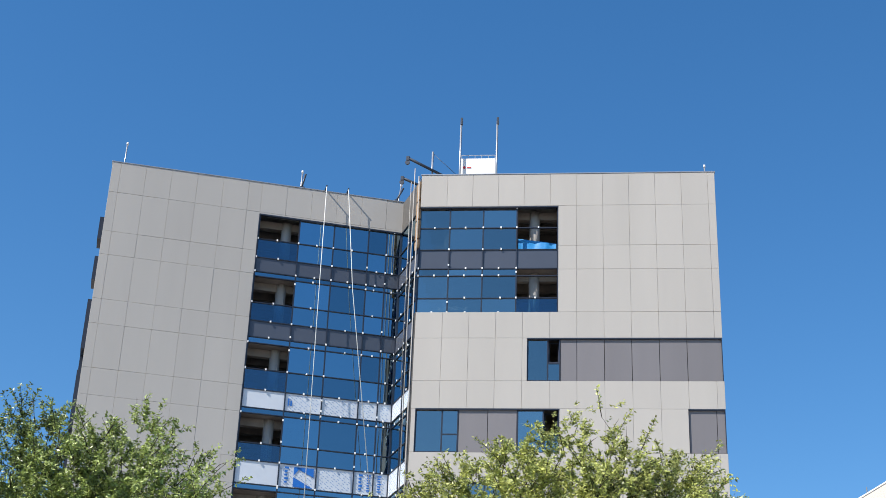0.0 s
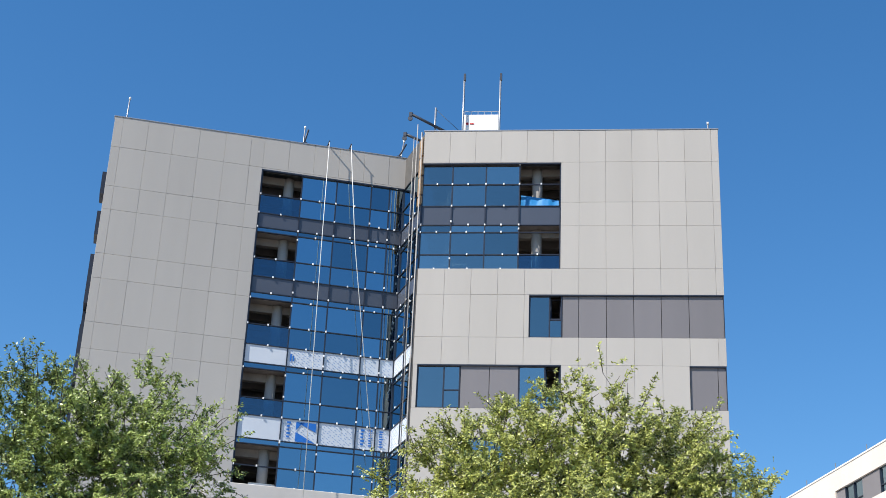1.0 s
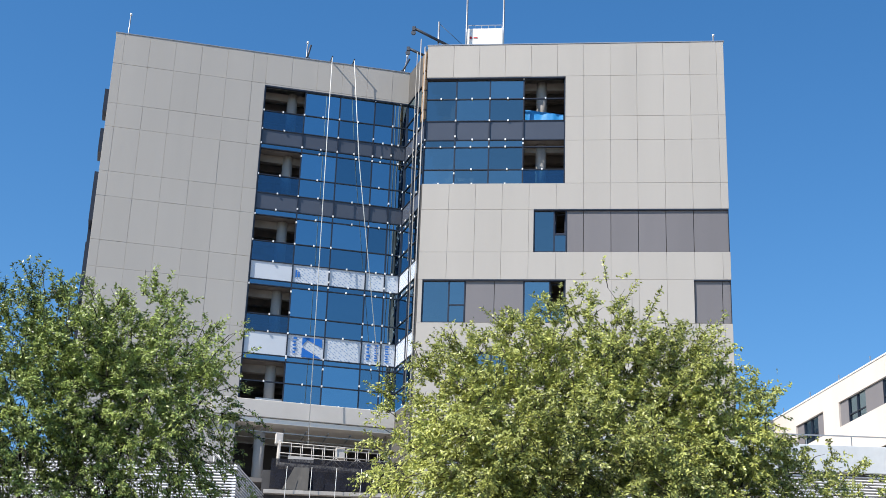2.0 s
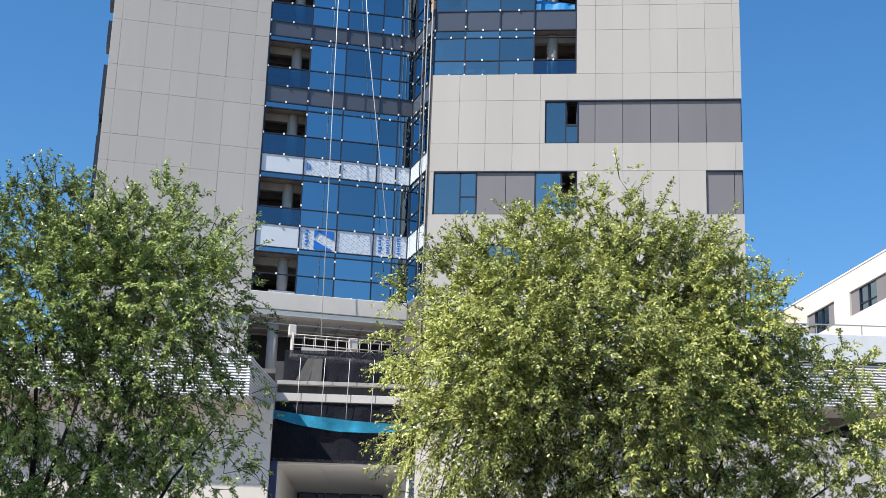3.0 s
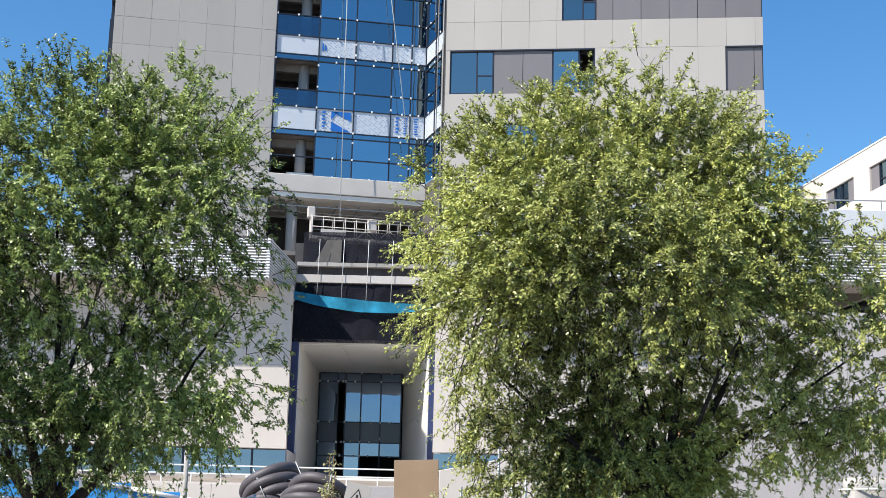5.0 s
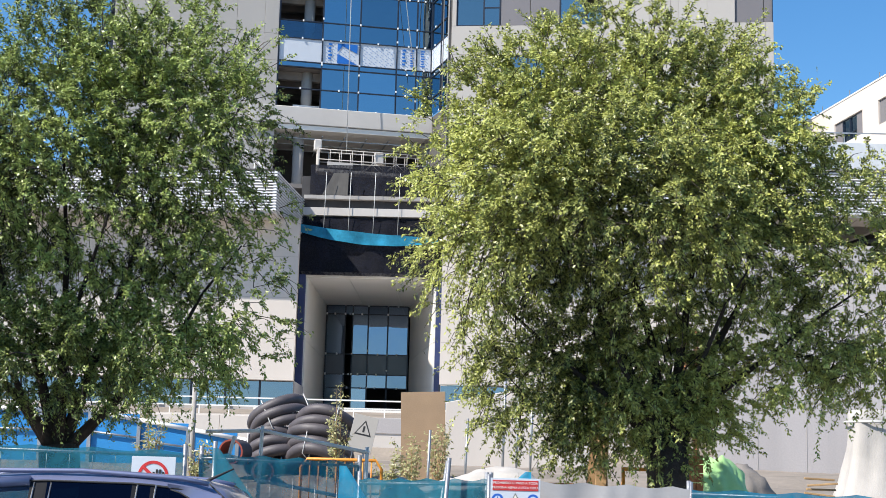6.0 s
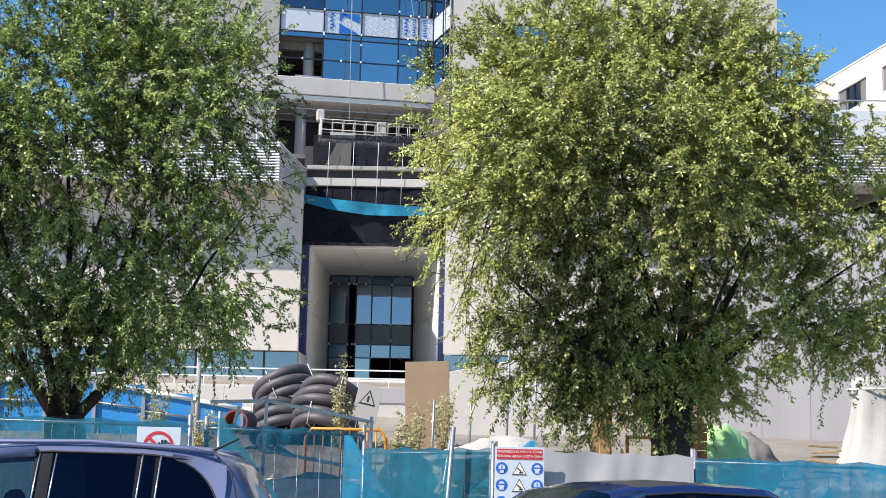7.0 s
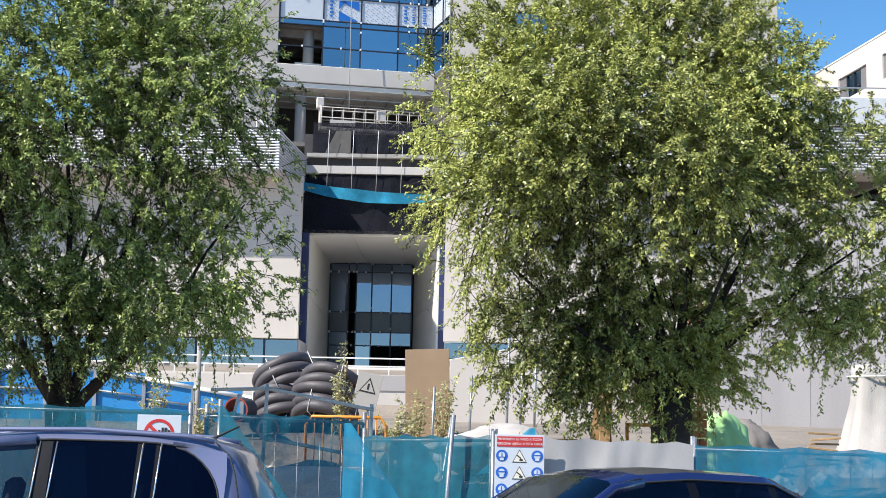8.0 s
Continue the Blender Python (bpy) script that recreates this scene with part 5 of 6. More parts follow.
def short_pipe(p, d, r, length, label):
    t = thing("pipe_piece", Matrix.Translation(p), label, "pipe", "short pipe pieces")
    a, way = Vector(p), Vector(d).normalized()
    bm = bmesh.new()
    n = 24
    tube(bm, [a + way * length * i / n for i in range(n + 1)], [r * (1.0 if i % 2 else 0.93) for i in range(n + 1)], 18, cap=False)
    part("shell", bm, PIPE, t)
    bm = bmesh.new()
    tube(bm, [a - way * 0.004, a + way * length], r * 0.86, 18, cap=False)
    part("lining", bm, PIPE_IN, t, "red-brown inner lining")
    part("rim", tube_ring(a, way, r * 0.86, r), PIPE_IN, t)


def tube_ring(a, way, r0, r1):
    bm = bmesh.new()
    u = way.orthogonal().normalized()
    v = way.cross(u)
    rings = [[bm.verts.new(a + (u * math.cos(q) + v * math.sin(q)) * r + way * o) for q in (2 * math.pi * k / 20 for k in range(20))] for r, o in ((r0, 0), (r1, 0), (r1, 0.02), (r0, 0.02))]
    for j in range(4):
        for k in range(20):
            bm.faces.new((rings[j][k], rings[j][(k + 1) % 20], rings[(j + 1) % 4][(k + 1) % 20], rings[(j + 1) % 4][k]))
    bmesh.ops.recalc_face_normals(bm, faces=bm.faces)
    return bm


def build_site():
    coil = "tied coil of black ribbed drainage pipe piled on earth"
    build_coil((-3.00, 29.9, 2.00), 0.58, 0.125, 3, (-26, 7), coil, 1)
    build_coil((-3.88, 30.3, 2.02), 0.50, 0.125, 3, (-22, -4), coil, 2)
    build_coil((-2.95, 30.0, 2.62), 0.56, 0.120, 2, (-24, 10), coil, 5)
    build_coil((-3.66, 30.5, 2.62), 0.54, 0.120, 3, (-28, -28), coil, 3)
    short_pipe((-4.55, 28.6, 2.28), (0.1, 1, 0.02), 0.24, 0.8, "short piece of wide pipe with a red-brown inside")
    short_pipe((-3.85, 28.2, 1.92), (-0.2, 1, 0.0), 0.20, 0.8, "short piece of wide pipe with a red-brown inside")
    short_pipe((-4.15, 28.9, 2.02), (0.15, 1, 0.0), 0.18, 0.7, "short piece of wide pipe with a red-brown inside")
    # tall tan board leaning upright
    b = thing("board", pose(-1.0, 30.0, 2.0), "tall tan sheet of board standing on the site", "board")
    part("sheet", box(bmesh.new(), -0.45, 0.45, -0.012, 0.012, -0.15, 1.62, 0.003, m=pose(-0.88, 30.0, 2.0, -3, -2, -4)), PLY, b)
    part("prop", tube(bmesh.new(), [(-0.9, 30.9, 1.9), (-0.88, 30.15, 3.0)], 0.03, 6), WOOD, b)
    # warning board with a triangle
    w = thing("warning_sign", pose(-2.1, 29.0, 1.9), "grey warning board with a triangle, tilted", "sign")
    m = pose(-2.05, 29.0, 2.70, -4, 12, 0)
    part("board", box(bmesh.new(), -0.24, 0.24, -0.008, 0.008, -0.36, 0.36, 0.003, m=m), CLAD, w)
    part("triangle_edge", wedge(0, 0.12, 0.34, 0.30, -0.010), BLACK, w, "black triangle", m)
    part("triangle_field", wedge(0, 0.112, 0.265, 0.225, -0.013), CLAD, w, "", m)
    part("pictogram", boxes([(-0.02, 0.02, -0.018, -0.015, 0.03, 0.15)]), BLACK, w, "", m)
    part("leg", tube(bmesh.new(), [(-2.0, 29.03, 1.8), (-2.05, 29.03, 2.6)], 0.02, 6), STEEL, w)
    # blue hoarding that slopes down beside the ramp, with white top rail and posts
    h = thing("hoarding", pose(-8, 33, 2.0), "bright blue sheet hoarding with a pale top rail", "hoarding")
    xs = [-15.0 + i * 1.1 for i in range(10)]
    for i, x in enumerate(xs):
        t0 = 3.22 if x < -8.5 else 3.22 - (x + 8.5) * 0.16
        part("blue_sheet", box(bmesh.new(), x, x + 1.09, 32.98, 33.0, 1.9, t0 - 0.05, 0.004), HOARD, h)
        part("post", boxes([(x - 0.04, x + 0.04, 32.90, 32.97, 1.9, t0)]), STEEL, h)
        part("top_rail", tube(bmesh.new(), [(x, 32.95, t0), (x + 1.1, 32.95, t0 - (0.0 if x < -8.5 else 0.176))], 0.05, 6), WHITE_PAINT, h)
        part("mid_rail", tube(bmesh.new(), [(x, 32.93, t0 - 0.45), (x + 1.1, 32.93, t0 - 0.45 - (0.0 if x < -8.5 else 0.12))], 0.025, 6), STEEL, h)
    p = thing("lamp_pole", pose(-5.15, 27.8, 1.6), "grey steel pole standing on the site", "pole")
    part("tube", tube(bmesh.new(), [(-5.15, 27.8, 1.4), (-5.15, 27.8, 3.6)], 0.045, 10), CONCRETE, p)
    # orange crowd barrier and white scaffold bars by the pipes
    bar = thing("crowd_barrier", pose(-1.9, 22.0, 1.1), "orange tubular crowd barrier", "barrier")
    y = 22.0
    part("hoop", tube(bmesh.new(), [(-2.45, y, 1.0), (-2.45, y, 1.92), (-2.36, y, 2.05), (-1.35, y, 2.05), (-1.26, y, 1.92), (-1.26, y, 1.0)], 0.024, 8), ORANGE, bar)
    part("bottom_bar", tube(bmesh.new(), [(-2.45, y, 1.3), (-1.26, y, 1.3)], 0.02, 8), ORANGE, bar)
    for i in range(8):
        x = -2.32 + i * 0.13
        part("bar", tube(bmesh.new(), [(x, y, 1.3), (x, y, 2.03)], 0.011, 6), ORANGE, bar)
    sc = thing("scaffold_rail", pose(-2.4, 20.4, 1.0), "pale tubular handrail leaning across the slope", "handrail")
    for a, b in (((-2.86, 20.4, 0.9), (-2.82, 20.4, 2.45)), ((-2.9, 20.4, 2.40), (-1.35, 20.5, 2.12)), ((-2.9, 20.4, 1.72), (-1.3, 20.5, 1.45)), ((-1.40, 20.5, 0.9), (-1.38, 20.5, 2.2)), ((-3.5, 20.4, 1.0), (-3.2, 20.4, 2.3)), ((-3.6, 20.4, 2.35), (-2.85, 20.4, 2.38))):
        part("tube", tube(bmesh.new(), [a, b], 0.025, 8), WHITE_PAINT, sc)
    for x, yy, z1 in ((0.55, 24, 3.6), (0.78, 24.4, 3.3), (1.0, 24.2, 3.5), (-0.05, 26, 2.9), (-0.65, 24.0, 2.6)):
        q = thing("steel_post", pose(x, yy, rise(x, yy)), "thin upright steel post on the site", "post", "thin site posts")
        part("tube", tube(bmesh.new(), [(x, yy, rise(x, yy) - 0.1), (x + 0.04, yy, z1)], 0.022, 6), STEEL, q)
    # heaps, sacks, containers
    for name, lab, cat, p, s, mtl in (
            ("sand_bag", "heap of white plastic sheeting on the slope", "sheeting", (0.5, 23.0, 1.5), (0.75, 0.5, 0.5), SACK),
            ("sand_bag", "crumpled white sack beside the barrier", "sack", (-0.9, 21.5, 1.35), (0.30, 0.3, 0.42), SACK),
            ("sand_bag", "white and red sack lying on rubble", "sack", (-0.15, 22.4, 1.65), (0.42, 0.3, 0.16), SACK),
            ("big_bag", "lime-green big bag standing behind the fence", "bag", (3.55, 21.5, 1.45), (0.42, 0.4, 0.80), GREEN),
            ("rubble_heap", "heap of grey gravel on the slope", "rubble", (-2.0, 19.6, 0.72), (1.25, 0.8, 0.62), RUBBLE),
            ("big_bag", "dark grey covered heap behind the fence", "heap", (4.35, 24.0, 1.55), (0.45, 0.4, 0.62), ROOM)):
        t = thing(name, pose(*p), lab, cat, "bags and heaps")
        bm = bmesh.new()
        bmesh.ops.create_icosphere(bm, subdivisions=4, radius=1)
        for v in bm.verts:
            q = v.co.copy()
            k = 1 + 0.22 * noise.noise(q * 1.8 + Vector(p)) + 0.10 * noise.noise(q * 5 + Vector(p))
            flat = 0.75 + 0.25 * abs(q.z)
            v.co = Vector((p[0] + q.x * s[0] * k / flat, p[1] + q.y * s[1] * k / flat, p[2] + q.z * s[2] * k))
        for f in bm.faces:
            f.smooth = True
        part("body", bm, mtl, t)
    # tall white sheeted stack
    t = thing("sheeted_stack", pose(6.6, 25, 1.3), "tall stack wrapped in white sheeting with a spreading skirt", "stack")
    bm = bmesh.new()
    rings = []
    for j in range(13):
        u = j / 12
        half = 0.36 + 0.50 * (1 - u) ** 2.2
        z = 1.2 + 1.95 * u
        line = []
        for k in range(28):
            a = 2 * math.pi * k / 28
            sq = 1 / max(abs(math.cos(a)), abs(math.sin(a))) ** 0.75
            w = 1 + 0.09 * noise.noise(Vector((math.cos(a) * 2.2, math.sin(a) * 2.2, u * 3))) + 0.05 * math.sin(7 * a) * (1 - u)
            line.append(bm.verts.new((6.75 + half * sq * w * math.cos(a), 25 + half * sq * w * math.sin(a), z)))
        rings.append(line)
    for r0, r1 in zip(rings, rings[1:]):
        for k in range(28):
            bm.faces.new((r0[k], r0[(k + 1) % 28], r1[(k + 1) % 28], r1[k])).smooth = True
    bm.faces.new(rings[-1])
    part("sheeting", bm, SACK, t)
    part("strap", tube(bmesh.new(), [(6.75 + 0.46 * math.cos(2 * math.pi * k / 20), 25 + 0.46 * math.sin(2 * math.pi * k / 20), 2.95) for k in range(21)], 0.02, 5), ROPE, t)
    # pallets, timber, brick stacks and frames behind the right part of the fence
    for i in range(7):
        a = thing("timber_plank", pose(5.0 + 0.1 * i, 22, 1.2), "rough timber plank in a loose stack", "plank", "loose planks")
        part("plank", box(bmesh.new(), -0.22, 0.22, -0.03, 0.03, -0.015, 0.015, 0.004, m=pose(5.15 + 0.05 * (i % 3), 22 + 0.11 * (i % 3), 1.50 + 0.075 * i, 0, (-4, 3, -2, 6, 0, -5, 2)[i], (5, -6, 12, -3, 8, -10, 3)[i])), WOOD, a)
    for x, yy, z, w, hh in ((1.25, 20.5, 1.0, 0.40, 0.95), (1.72, 20.9, 1.0, 0.34, 0.8), (2.95, 19.9, 0.8, 0.30, 1.45)):
        st = thing("brick_pallet", pose(x, yy, z), "stack of orange hollow bricks on a pallet", "bricks", "brick stacks")
        part("pallet", boxes([(x - w / 2 - 0.05, x + w / 2 + 0.05, yy - 0.3, yy + 0.3, z - 0.25, z - 0.05)], 0.01), WOOD, st)
        n = int(hh / 0.12)
        for j in range(n):
            for k in range(3):
                piece("brick", w / 3 - 0.008, 0.5, 0.112, TERRA, st, pose(x - w / 2 + k * w / 3, yy - 0.25, z - 0.05 + j * 0.12), 0.006)
    fr = thing("scaffold", pose(2.2, 19.7, 0.7), "yellow steel scaffold frame leaning behind the fence", "scaffold")
    for a, b in (((2.05, 19.7, 0.8), (2.05, 19.7, 2.0)), ((2.4, 19.7, 0.8), (2.4, 19.7, 2.0)), ((2.05, 19.7, 1.98), (2.4, 19.7, 1.98)), ((2.05, 19.7, 1.5), (2.4, 19.7, 1.5))):
        part("tube", tube(bmesh.new(), [a, b], 0.024, 8), ORANGE, fr)
    for x, yy, z0, z1, lean in ((1.75, 20.2, 0.9, 2.9, 0.05), (1.86, 20.3, 0.9, 2.75, -0.04), (1.62, 20.4, 0.9, 2.5, 0.08)):
        q = thing("timber_post", pose(x, yy, z0), "rough tan timber post leaning by the tree", "post", "timber posts")
        part("beam", box(bmesh.new(), -0.075, 0.075, -0.03, 0.03, 0, z1 - z0, 0.006, m=pose(x, yy, z0, 2, lean * 60, 0)), WOOD, q)
    # red and white props beyond the tree
    for x, yy, z1 in ((3.55, 24.5, 4.6), (3.75, 24.6, 4.4)):
        q = thing("red_prop", pose(x, yy, 1.3), "rust-red adjustable steel prop", "prop", "steel props")
        part("tube", tube(bmesh.new(), [(x, yy, 1.0), (x, yy, z1)], 0.045, 8), TERRA, q)


build_site()


def build_rubble():
    """Broken stone and clods strewn over the slope behind the fence."""
    rng = random.Random(3)
    bm = bmesh.new()
    for i in range(520):
        x, y = rng.uniform(-4.5, 5.5), 16.9 + 6.5 * rng.random() ** 1.4
        s = 0.03 + 0.13 * rng.random() ** 3
        r = bmesh.ops.create_icosphere(bm, subdivisions=1, radius=s, matrix=Matrix.Translation((x, y, rise(x, y) + s * 0.3)))["verts"]
        for v in r:
            v.co += Vector((rng.uniform(-1, 1), rng.uniform(-1, 1), rng.uniform(-1, 0.6))) * s * 0.35
    tagged(part("rubble", bm, RUBBLE), "pale broken stone and clods strewn on earth", "rubble", kind="stuff")


build_rubble()


def build_weed(p, height, seed):
    rng = np.random.default_rng(seed)
    t = thing("weed", pose(*p), "tall dry yellow-green weed growing on the slope", "plant", "weeds")
    bm = bmesh.new()
    twigs = []
    for i in range(9):
        a = rng.uniform(0, 6.28)
        tip = np.array((p[0] + 0.17 * math.cos(a) + rng.normal(0, 0.07), p[1] + 0.17 * math.sin(a), p[2] + height * rng.uniform(0.6, 1.0)))
        tube(bm, [p, tip], [0.012, 0.003], 5, cap=False)
        for k in range(16):
            u = 0.3 + 0.7 * k / 15
            s = np.array(p) * (1 - u) + tip * u
            w = rng.normal(0, 1, 3) * np.array((0.7, 0.7, 0.3)) + np.array((0, 0, 0.7))
            twigs.append((s, w / np.linalg.norm(w), rng.uniform(0.08, 0.2) * (1.25 - u * 0.6), 0.2))
    tagged(part("stem_work", bm, WOOD, t), kind="stuff")
    c = put("leaves", leaf_cloud(twigs, rng, 0.075, 0.20, 16), t)
    c.data.materials.append(WEED)
    tagged(c, kind="stuff")


build_weed((-2.30, 26.5, 1.4), 2.05, 1)
build_weed((-0.95, 26.0, 1.4), 1.25, 2)
build_weed((-0.55, 26.6, 1.45), 1.35, 3)
build_weed((-1.35, 25.0, 1.35), 0.8, 4)
for i, (x, y, h) in enumerate(((-8.6, 34.2, 1.35), (-8.0, 34.0, 1.55), (-7.4, 34.3, 1.4), (-6.8, 34.0, 1.2), (-9.6, 34.3, 1.5), (-5.1, 24.0, 1.3), (-4.5, 24.6, 1.0))):
    build_weed((x, y, rise(x, y)), h, 5 + i)


# ---- parked cars ----
def car(name, origin, stations, windows, paint, glass, screen, label, length_front, turn=0.0, front=None, top=None):
    """A car from cross-sections along its length: x, half width, belt height, roof height, roof half width.
    Side bands between belt and roof become panes between the stations listed in windows."""
    ox, oy = origin
    m = Matrix.Translation((ox, oy, 0)) @ pose(2.2, 0, 0, 0, 0, turn) @ pose(-2.2, 0, 0)
    c = thing(name, m, label, "car", "parked cars")

    def section(s):
        x, w, belt, roof, rw = s
        low = 0.24 if 0.5 < x < stations[-1][0] - 0.4 else 0.30
        mid = min(0.72, belt - 0.12)
        return [(w * 0.90, low), (w * 0.985, low + 0.12), (w, mid), (w * 0.975, belt), (rw, roof - 0.075 if roof - belt > 0.12 else max(belt, roof - 0.02)), (rw * 0.90, roof - 0.022), (rw * 0.5, roof), (0, roof + 0.006)]

    body, panes, pillars, tops = bmesh.new(), [], [], []
    secs = [(s[0], section(s)) for s in stations]

    def vert(bm, i, j, side):
        x, pts = secs[i]
        return bm.verts.new((x, side * pts[j][0], pts[j][1]))

    grids = {}
    for side in (-1, 1):
        grids[side] = [[vert(body, i, j, side) for j in range(8)] for i in range(len(secs))]
    for side in (-1, 1):
        g = grids[side]
        for i in range(len(secs) - 1):
            for j in range(7):
                kind = windows.get(i, "")
                if j == 3 and "p" in kind:
                    pillars.append((i, side))
                    continue
                if (j == 3 and "s" in kind) or (j >= 4 and "w" in kind):
                    panes.append((i, j, side, "w" if j >= 4 else "s"))
                    continue
                if top and j >= 5 and top[1] <= i < top[2]:
                    tops.append((i, j, side))
                    continue
                q = (g[i][j], g[i + 1][j], g[i + 1][j + 1], g[i][j + 1])
                f = body.faces.new(q if side < 0 else q[::-1])
                f.smooth = True
    for i in (0, len(secs) - 1):
        ends = grids[-1][i] + grids[1][i][::-1]
        try:
            body.faces.new(ends)
        except ValueError:
            pass
    bmesh.ops.remove_doubles(body, verts=body.verts, dist=0.0008)
    bmesh.ops.recalc_face_normals(body, faces=body.faces)
    part("body", body, paint, c, "", m)
    if tops:
        bm = bmesh.new()
        for i, j, side in tops:
            quad = [vert(bm, i, j, side), vert(bm, i + 1, j, side), vert(bm, i + 1, j + 1, side), vert(bm, i, j + 1, side)]
            bm.faces.new(quad if side < 0 else quad[::-1]).smooth = True
        bmesh.ops.remove_doubles(bm, verts=bm.verts, dist=0.001)
        part("roof_panel", bm, top[0], c, "roof panel painted the grey of reflected sky", m)
    for i, side in pillars:
        bm = bmesh.new()
        quad = [vert(bm, i, 3, side), vert(bm, i + 1, 3, side), vert(bm, i + 1, 4, side), vert(bm, i, 4, side)]
        bm.faces.new(quad if side < 0 else quad[::-1])
        part("pillar", bm, PILLAR, c, "black window pillar", m)
    for group in ("s", "w"):
        done = set()
        for i, j, side, k in panes:
            if k != group:
                continue
            key = (i, side) if k == "s" else (i > 8, 0)
            if key in done:
                continue
            done.add(key)
            bm = bmesh.new()
            for i2, j2, s2, k2 in panes:
                if k2 == k and ((i2 > 8) == (i > 8) if k == "w" else (i2 == i and s2 == side)):
                    quad = [vert(bm, i2, j2, s2), vert(bm, i2 + 1, j2, s2), vert(bm, i2 + 1, j2 + 1, s2), vert(bm, i2, j2 + 1, s2)]
                    bm.faces.new(quad if s2 < 0 else quad[::-1]).smooth = True
            bmesh.ops.remove_doubles(bm, verts=bm.verts, dist=0.001)
            ob = part("side_window" if k == "s" else "windscreen", bm, (front if front and i <= 5 else glass) if k == "s" else screen, c, "", m)
            ob.visible_shadow = False
    for side in (-1, 1):
        post = [Vector((secs[i][0], side * secs[i][1][4][0], secs[i][1][4][1])) for i in range(3, 7)]
        part("windscreen_pillar", tube(bmesh.new(), post, 0.038, 8), paint, c, "", m)
    # seals along the glass and a bright strip at the belt
    for side in (-1, 1):
        idx = [i for i in windows if "s" in windows[i]]
        lo = [Vector((secs[i][0], side * (secs[i][1][3][0] + 0.004), secs[i][1][3][1])) for i in range(min(idx), max(idx) + 2)]
        hi = [Vector((secs[i][0], side * (secs[i][1][4][0] + 0.004), secs[i][1][4][1])) for i in range(min(idx), max(idx) + 2)]
        part("belt_trim", tube(bmesh.new(), lo, 0.012, 6), CHROME, c, "bright belt trim", m)
        part("roof_seal", tube(bmesh.new(), hi, 0.008, 6), RUBBER, c, "", m)
    # wheels
    L = stations[-1][0]
    W = max(s[1] for s in stations)
    for x in (0.85, L - 0.88):
        for side in (-1, 1):
            y = side * (W - 0.11)
            bm = bmesh.new()
            n = 28
            prof = [(0.20, -0.09), (0.285, -0.105), (0.315, -0.06), (0.32, 0.0), (0.315, 0.06), (0.285, 0.105), (0.20, 0.09)]
            rr = [[bm.verts.new((x + r * math.cos(a), y + o, 0.32 + r * math.sin(a))) for r, o in prof] for a in (2 * math.pi * k / n for k in range(n))]
            for k in range(n):
                for j in range(len(prof) - 1):
                    bm.faces.new((rr[k][j], rr[(k + 1) % n][j], rr[(k + 1) % n][j + 1], rr[k][j + 1])).smooth = True
            wheel = part("wheel", bm, RUBBER, c, "black tyre", m)
            bm = bmesh.new()
            tube(bm, [(x, y - 0.085, 0.32), (x, y + 0.085, 0.32)], 0.205, 20)
            for k in range(5):
                a = 2 * math.pi * k / 5
                box(bm, 0.03, 0.20, -0.012, 0.012, -0.03, 0.03, m=pose(x, y + side * 0.095, 0.32) @ Matrix.Rotation(a, 4, "Y"))
            part("rim", bm, STEEL, wheel, "silver rim", m)
    # inside: seats with head rests, dashboard
    for x in (length_front, length_front + 0.95):
        for y in (-0.38, 0.38):
            s = part("seat", boxes([(x - 0.05, x + 0.45, y - 0.24, y + 0.24, 0.35, 0.60)], 0.05), SEAT, c, "dark cloth seat", m)
            part("backrest", box(bmesh.new(), -0.06, 0.06, -0.24, 0.24, 0, 0.58, 0.04, m=pose(x + 0.46, y, 0.55, 0, 14, 0)), SEAT, s, "", m)
            part("headrest", box(bmesh.new(), -0.05, 0.05, -0.13, 0.13, 0, 0.19, 0.04, m=pose(x + 0.61, y, 1.15, 0, 10, 0)), SEAT, s, "", m)
    part("dashboard", boxes([(length_front - 0.75, length_front - 0.35, -0.65, 0.65, 0.55, 0.93)], 0.05), SEAT, c, "", m)
    part("steering_wheel", ring_about(length_front - 0.25, -0.38, 0.90), SEAT, c, "", m)
    return c, m


def ring_about(x, y, z):
    return tube(bmesh.new(), [(x + 0.06 * math.sin(a), y + 0.18 * math.cos(a), z + 0.17 * math.sin(a)) for a in (2 * math.pi * k / 20 for k in range(21))], 0.015, 6, cap=False)


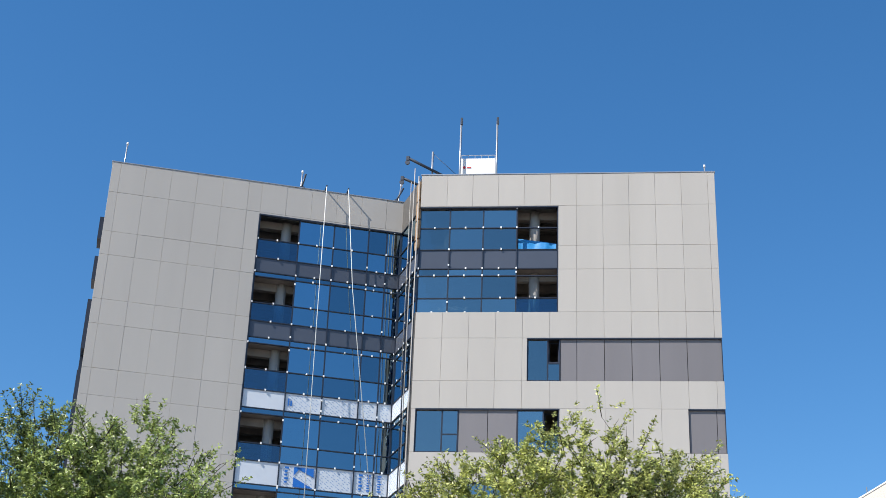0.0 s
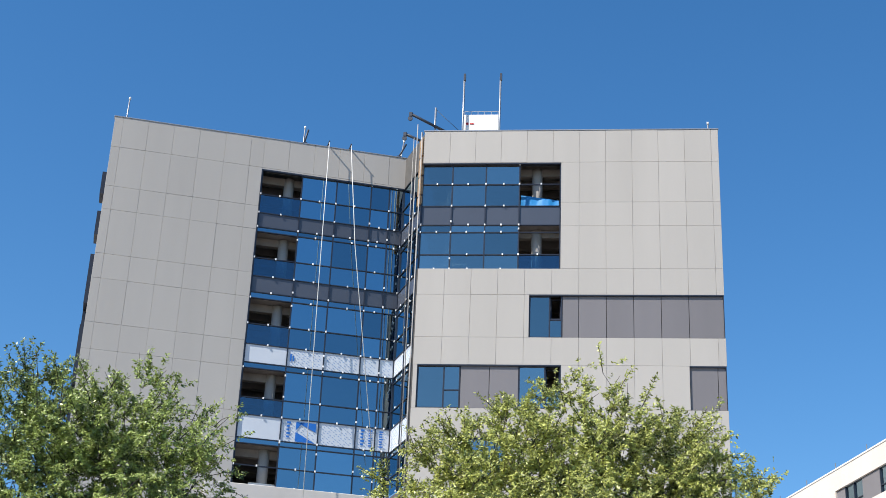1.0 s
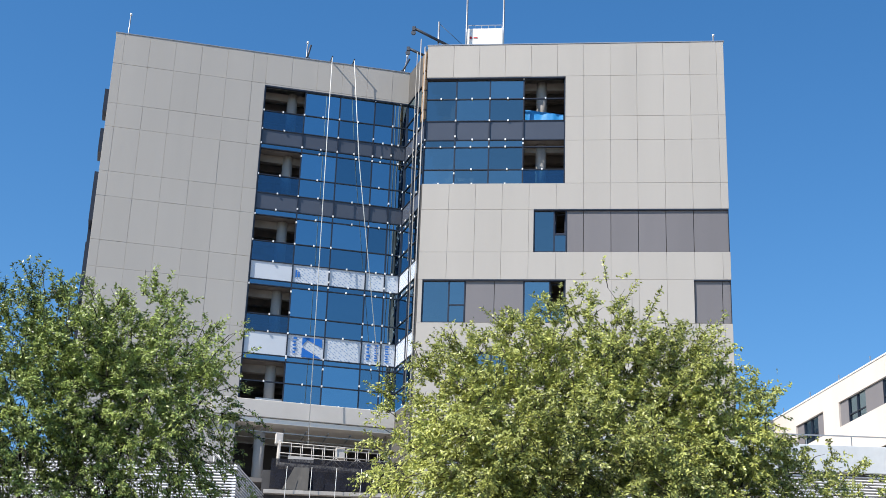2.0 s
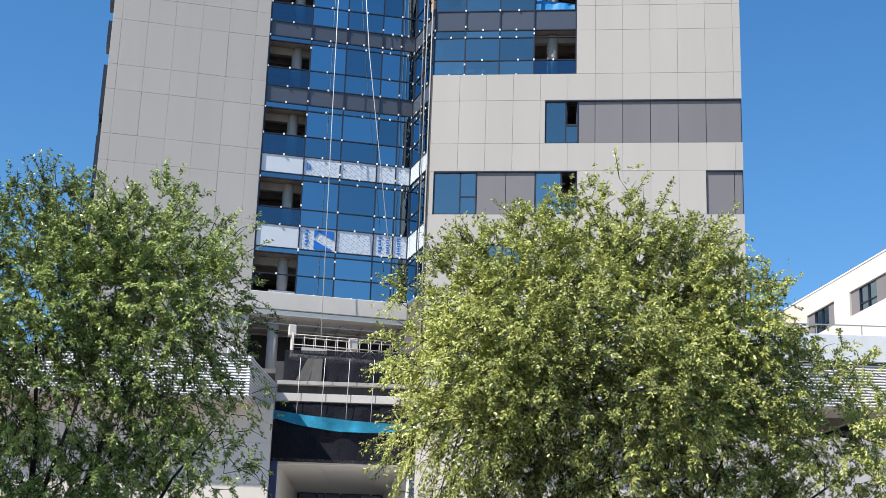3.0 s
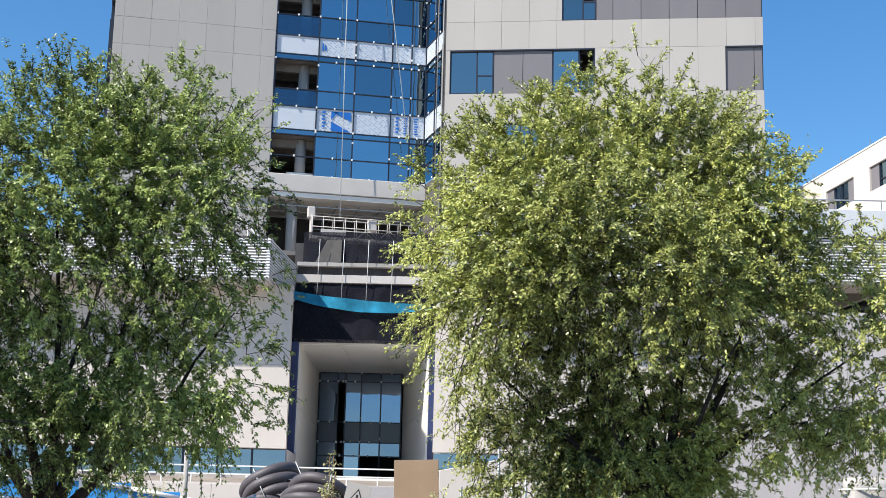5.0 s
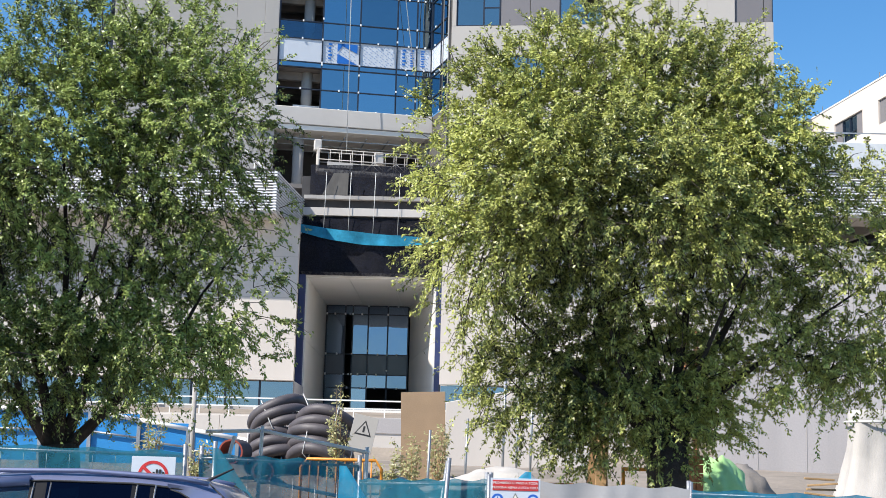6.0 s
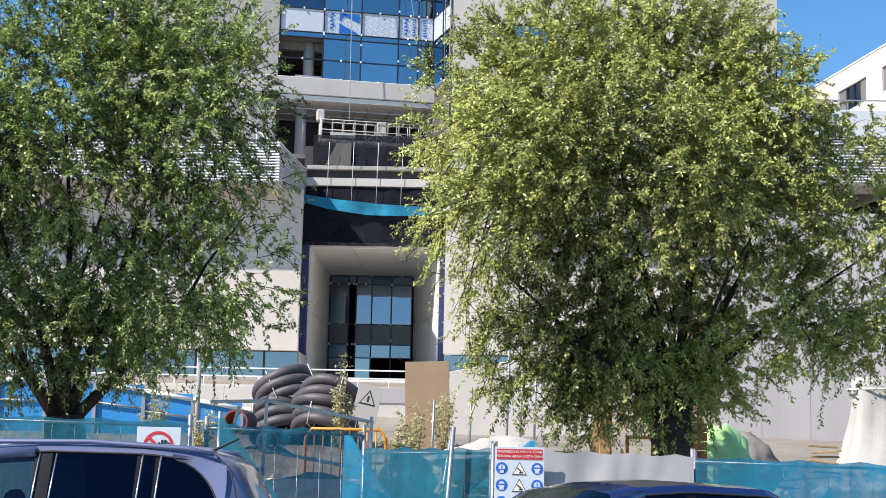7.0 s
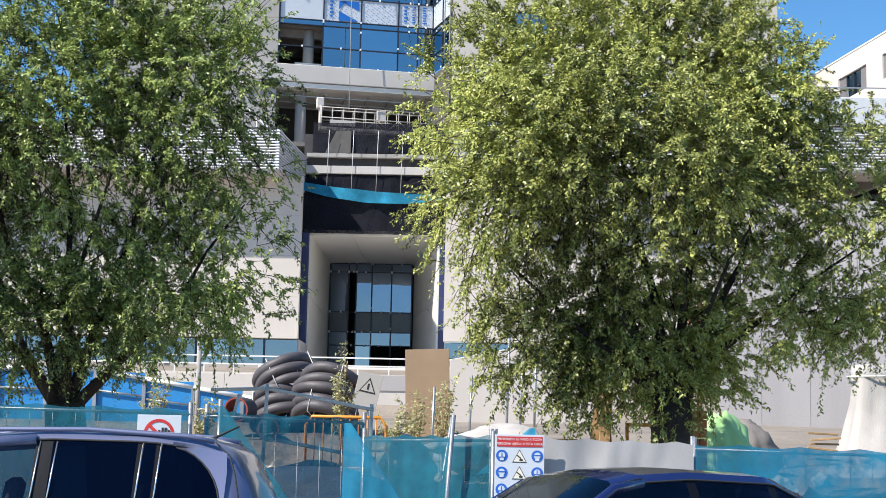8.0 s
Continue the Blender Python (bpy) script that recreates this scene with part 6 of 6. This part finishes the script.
def build_cars():
    # people carrier, nose away to the west; x runs from nose to tail
    st = [(0.0, 0.62, 0.62, 0.66, 0.50), (0.10, 0.78, 0.78, 0.82, 0.66), (0.75, 0.86, 0.92, 0.97, 0.74), (1.05, 0.87, 0.97, 1.05, 0.74), (1.75, 0.88, 1.02, 1.50, 0.66), (2.0, 0.88, 1.03, 1.61, 0.65),
          (2.85, 0.88, 1.05, 1.685, 0.65), (2.97, 0.88, 1.05, 1.69, 0.65), (3.57, 0.88, 1.07, 1.685, 0.65), (3.61, 0.88, 1.07, 1.683, 0.65), (3.70, 0.875, 1.08, 1.678, 0.645), (3.74, 0.875, 1.08, 1.674, 0.645),
          (4.00, 0.86, 1.10, 1.645, 0.63), (4.20, 0.845, 1.11, 1.585, 0.62), (4.26, 0.835, 1.12, 1.53, 0.62), (4.36, 0.81, 1.06, 1.34, 0.62), (4.44, 0.78, 0.98, 1.14, 0.63), (4.49, 0.72, 0.80, 0.84, 0.60)]
    win = {3: "w", 4: "sw", 5: "s", 6: "p", 7: "s", 8: "p", 9: "s", 10: "p", 11: "s", 12: "s"}
    c, m = car("people_carrier", (-5.92, 11.15), st, win, CAR_SILVER, CAR_GLASS, CAR_GLASS, "silver-blue people carrier parked at the kerb", 2.0, front=CAR_SIDE)
    # painted corner that rounds off the rear quarter window, and the seam of the tailgate
    for side in (-1, 1):
        low, high = (4.20, side * 0.828, 1.11), (4.20, side * 0.624, 1.508)
        d = (Vector(high) - Vector(low))
        out = Vector((0, side * 0.014, 0.005))
        bm = bmesh.new()
        fore = Vector((3.82, side * 0.644, 1.590))
        rim = [fore + out]
        for k in range(9):
            a = math.pi / 2 * k / 8
            along, up = math.sin(a), math.cos(a)
            rim.append(Vector((3.84 + 0.345 * along, 0, 0)) + Vector((0, low[1] + d.y * (0.08 + 0.90 * up), low[2] + d.z * (0.08 + 0.90 * up) + 0.07 * (1 - along))) + out)
        edge = [fore + Vector((0, 0, 0.02)) + out] + [fore.lerp(Vector(high), k / 4) + Vector((0, 0, 0.03)) + out for k in range(1, 5)] + [Vector(high).lerp(Vector(low), k / 4) + Vector((0.012, 0, 0)) + out for k in range(1, 5)] + [Vector(low) + Vector((0.012, 0, -0.01)) + out]
        a, b = [bm.verts.new(p) for p in rim], [bm.verts.new(p) for p in edge]
        for k in range(len(a) - 1):
            bm.faces.new((a[k], a[k + 1], b[k + 1], b[k])).smooth = True
        bmesh.ops.recalc_face_normals(bm, faces=bm.faces)
        part("rear_pillar", bm, CAR_SILVER, c, "", m)
        part("window_seal", tube(bmesh.new(), rim[1:], 0.007, 5), RUBBER, c, "", m)
        part("tailgate_seam", tube(bmesh.new(), [(4.10, side * 0.55, 1.618), (4.215, side * 0.632, 1.53), (4.27, side * 0.70, 1.40), (4.325, side * 0.775, 1.16), (4.36, side * 0.79, 0.98)], 0.006, 5), RUBBER, c, "", m)
    for y in (-0.60, 0.60):
        part("roof_rail", tube(bmesh.new(), [(2.0, y, 1.63), (2.4, y, 1.675), (3.2, y, 1.69), (3.9, y, 1.655), (4.1, y, 1.62)], 0.018, 8), CAR_SILVER, c, "low roof rail", m)
    part("aerial", tube(bmesh.new(), [(3.95, 0.0, 1.63), (4.18, 0.0, 1.74)], [0.014, 0.006], 6), RUBBER, c, "short black roof aerial", m)
    for y in (-0.74, 0.74):
        part("tail_lamp", boxes([(4.42, 4.53, y - 0.07, y + 0.05, 0.78, 1.04)], 0.03), LAMP_RED, c, "red tail lamp", m)
        part("head_lamp", boxes([(0.08, 0.30, y - 0.16, y + 0.10, 0.66, 0.82)], 0.04), LENS, c, "", m)
        part("mirror", boxes([(1.72, 1.85, y * 1.25 - 0.09, y * 1.25 + 0.09, 1.0, 1.16)], 0.04), CAR_SILVER, c, "", m)
    for x in (2.86, 2.98, 3.59, 3.72):
        part("pillar_trim", tube(bmesh.new(), [(x, -0.866, 1.07), (x + 0.02, -0.657, 1.60)], 0.007, 5), CHROME, c, "pale pillar trim", m)
    # dark blue saloon behind it along the kerb
    st = [(0.0, 0.60, 0.55, 0.60, 0.48), (0.10, 0.76, 0.68, 0.73, 0.64), (0.9, 0.86, 0.86, 0.92, 0.72), (1.25, 0.87, 0.92, 0.97, 0.74), (1.62, 0.875, 0.935, 1.20, 0.68), (2.0, 0.88, 0.94, 1.430, 0.62), (2.25, 0.88, 0.95, 1.475, 0.60),
          (2.62, 0.88, 0.95, 1.497, 0.60), (2.70, 0.88, 0.95, 1.498, 0.60), (3.35, 0.875, 0.96, 1.475, 0.59), (3.43, 0.87, 0.96, 1.465, 0.58), (3.75, 0.85, 0.97, 1.33, 0.57), (4.15, 0.83, 0.97, 1.05, 0.64), (4.40, 0.80, 0.94, 1.0, 0.66), (4.48, 0.72, 0.75, 0.80, 0.62)]
    win = {3: "w", 4: "sw", 5: "s", 6: "s", 7: "p", 8: "s", 9: "p", 10: "s", 11: "w"}
    c, m = car("saloon_car", (-1.33, 11.0), st, win, CAR_BLUE, CAR_SIDE, CAR_SCREEN, "dark blue saloon car parked at the kerb", 2.15, 28, top=(CAR_ROOF, 6, 10))
    for y in (-0.74, 0.74):
        part("tail_lamp", boxes([(4.36, 4.46, y - 0.12, y + 0.07, 0.72, 0.90)], 0.03), LAMP_RED, c, "red tail lamp", m)
        part("head_lamp", boxes([(0.08, 0.32, y - 0.18, y + 0.08, 0.56, 0.70)], 0.04), LENS, c, "", m)
        part("mirror", boxes([(1.78, 1.92, y * 1.27 - 0.09, y * 1.27 + 0.09, 0.92, 1.06)], 0.04), CAR_BLUE, c, "", m)


build_cars()
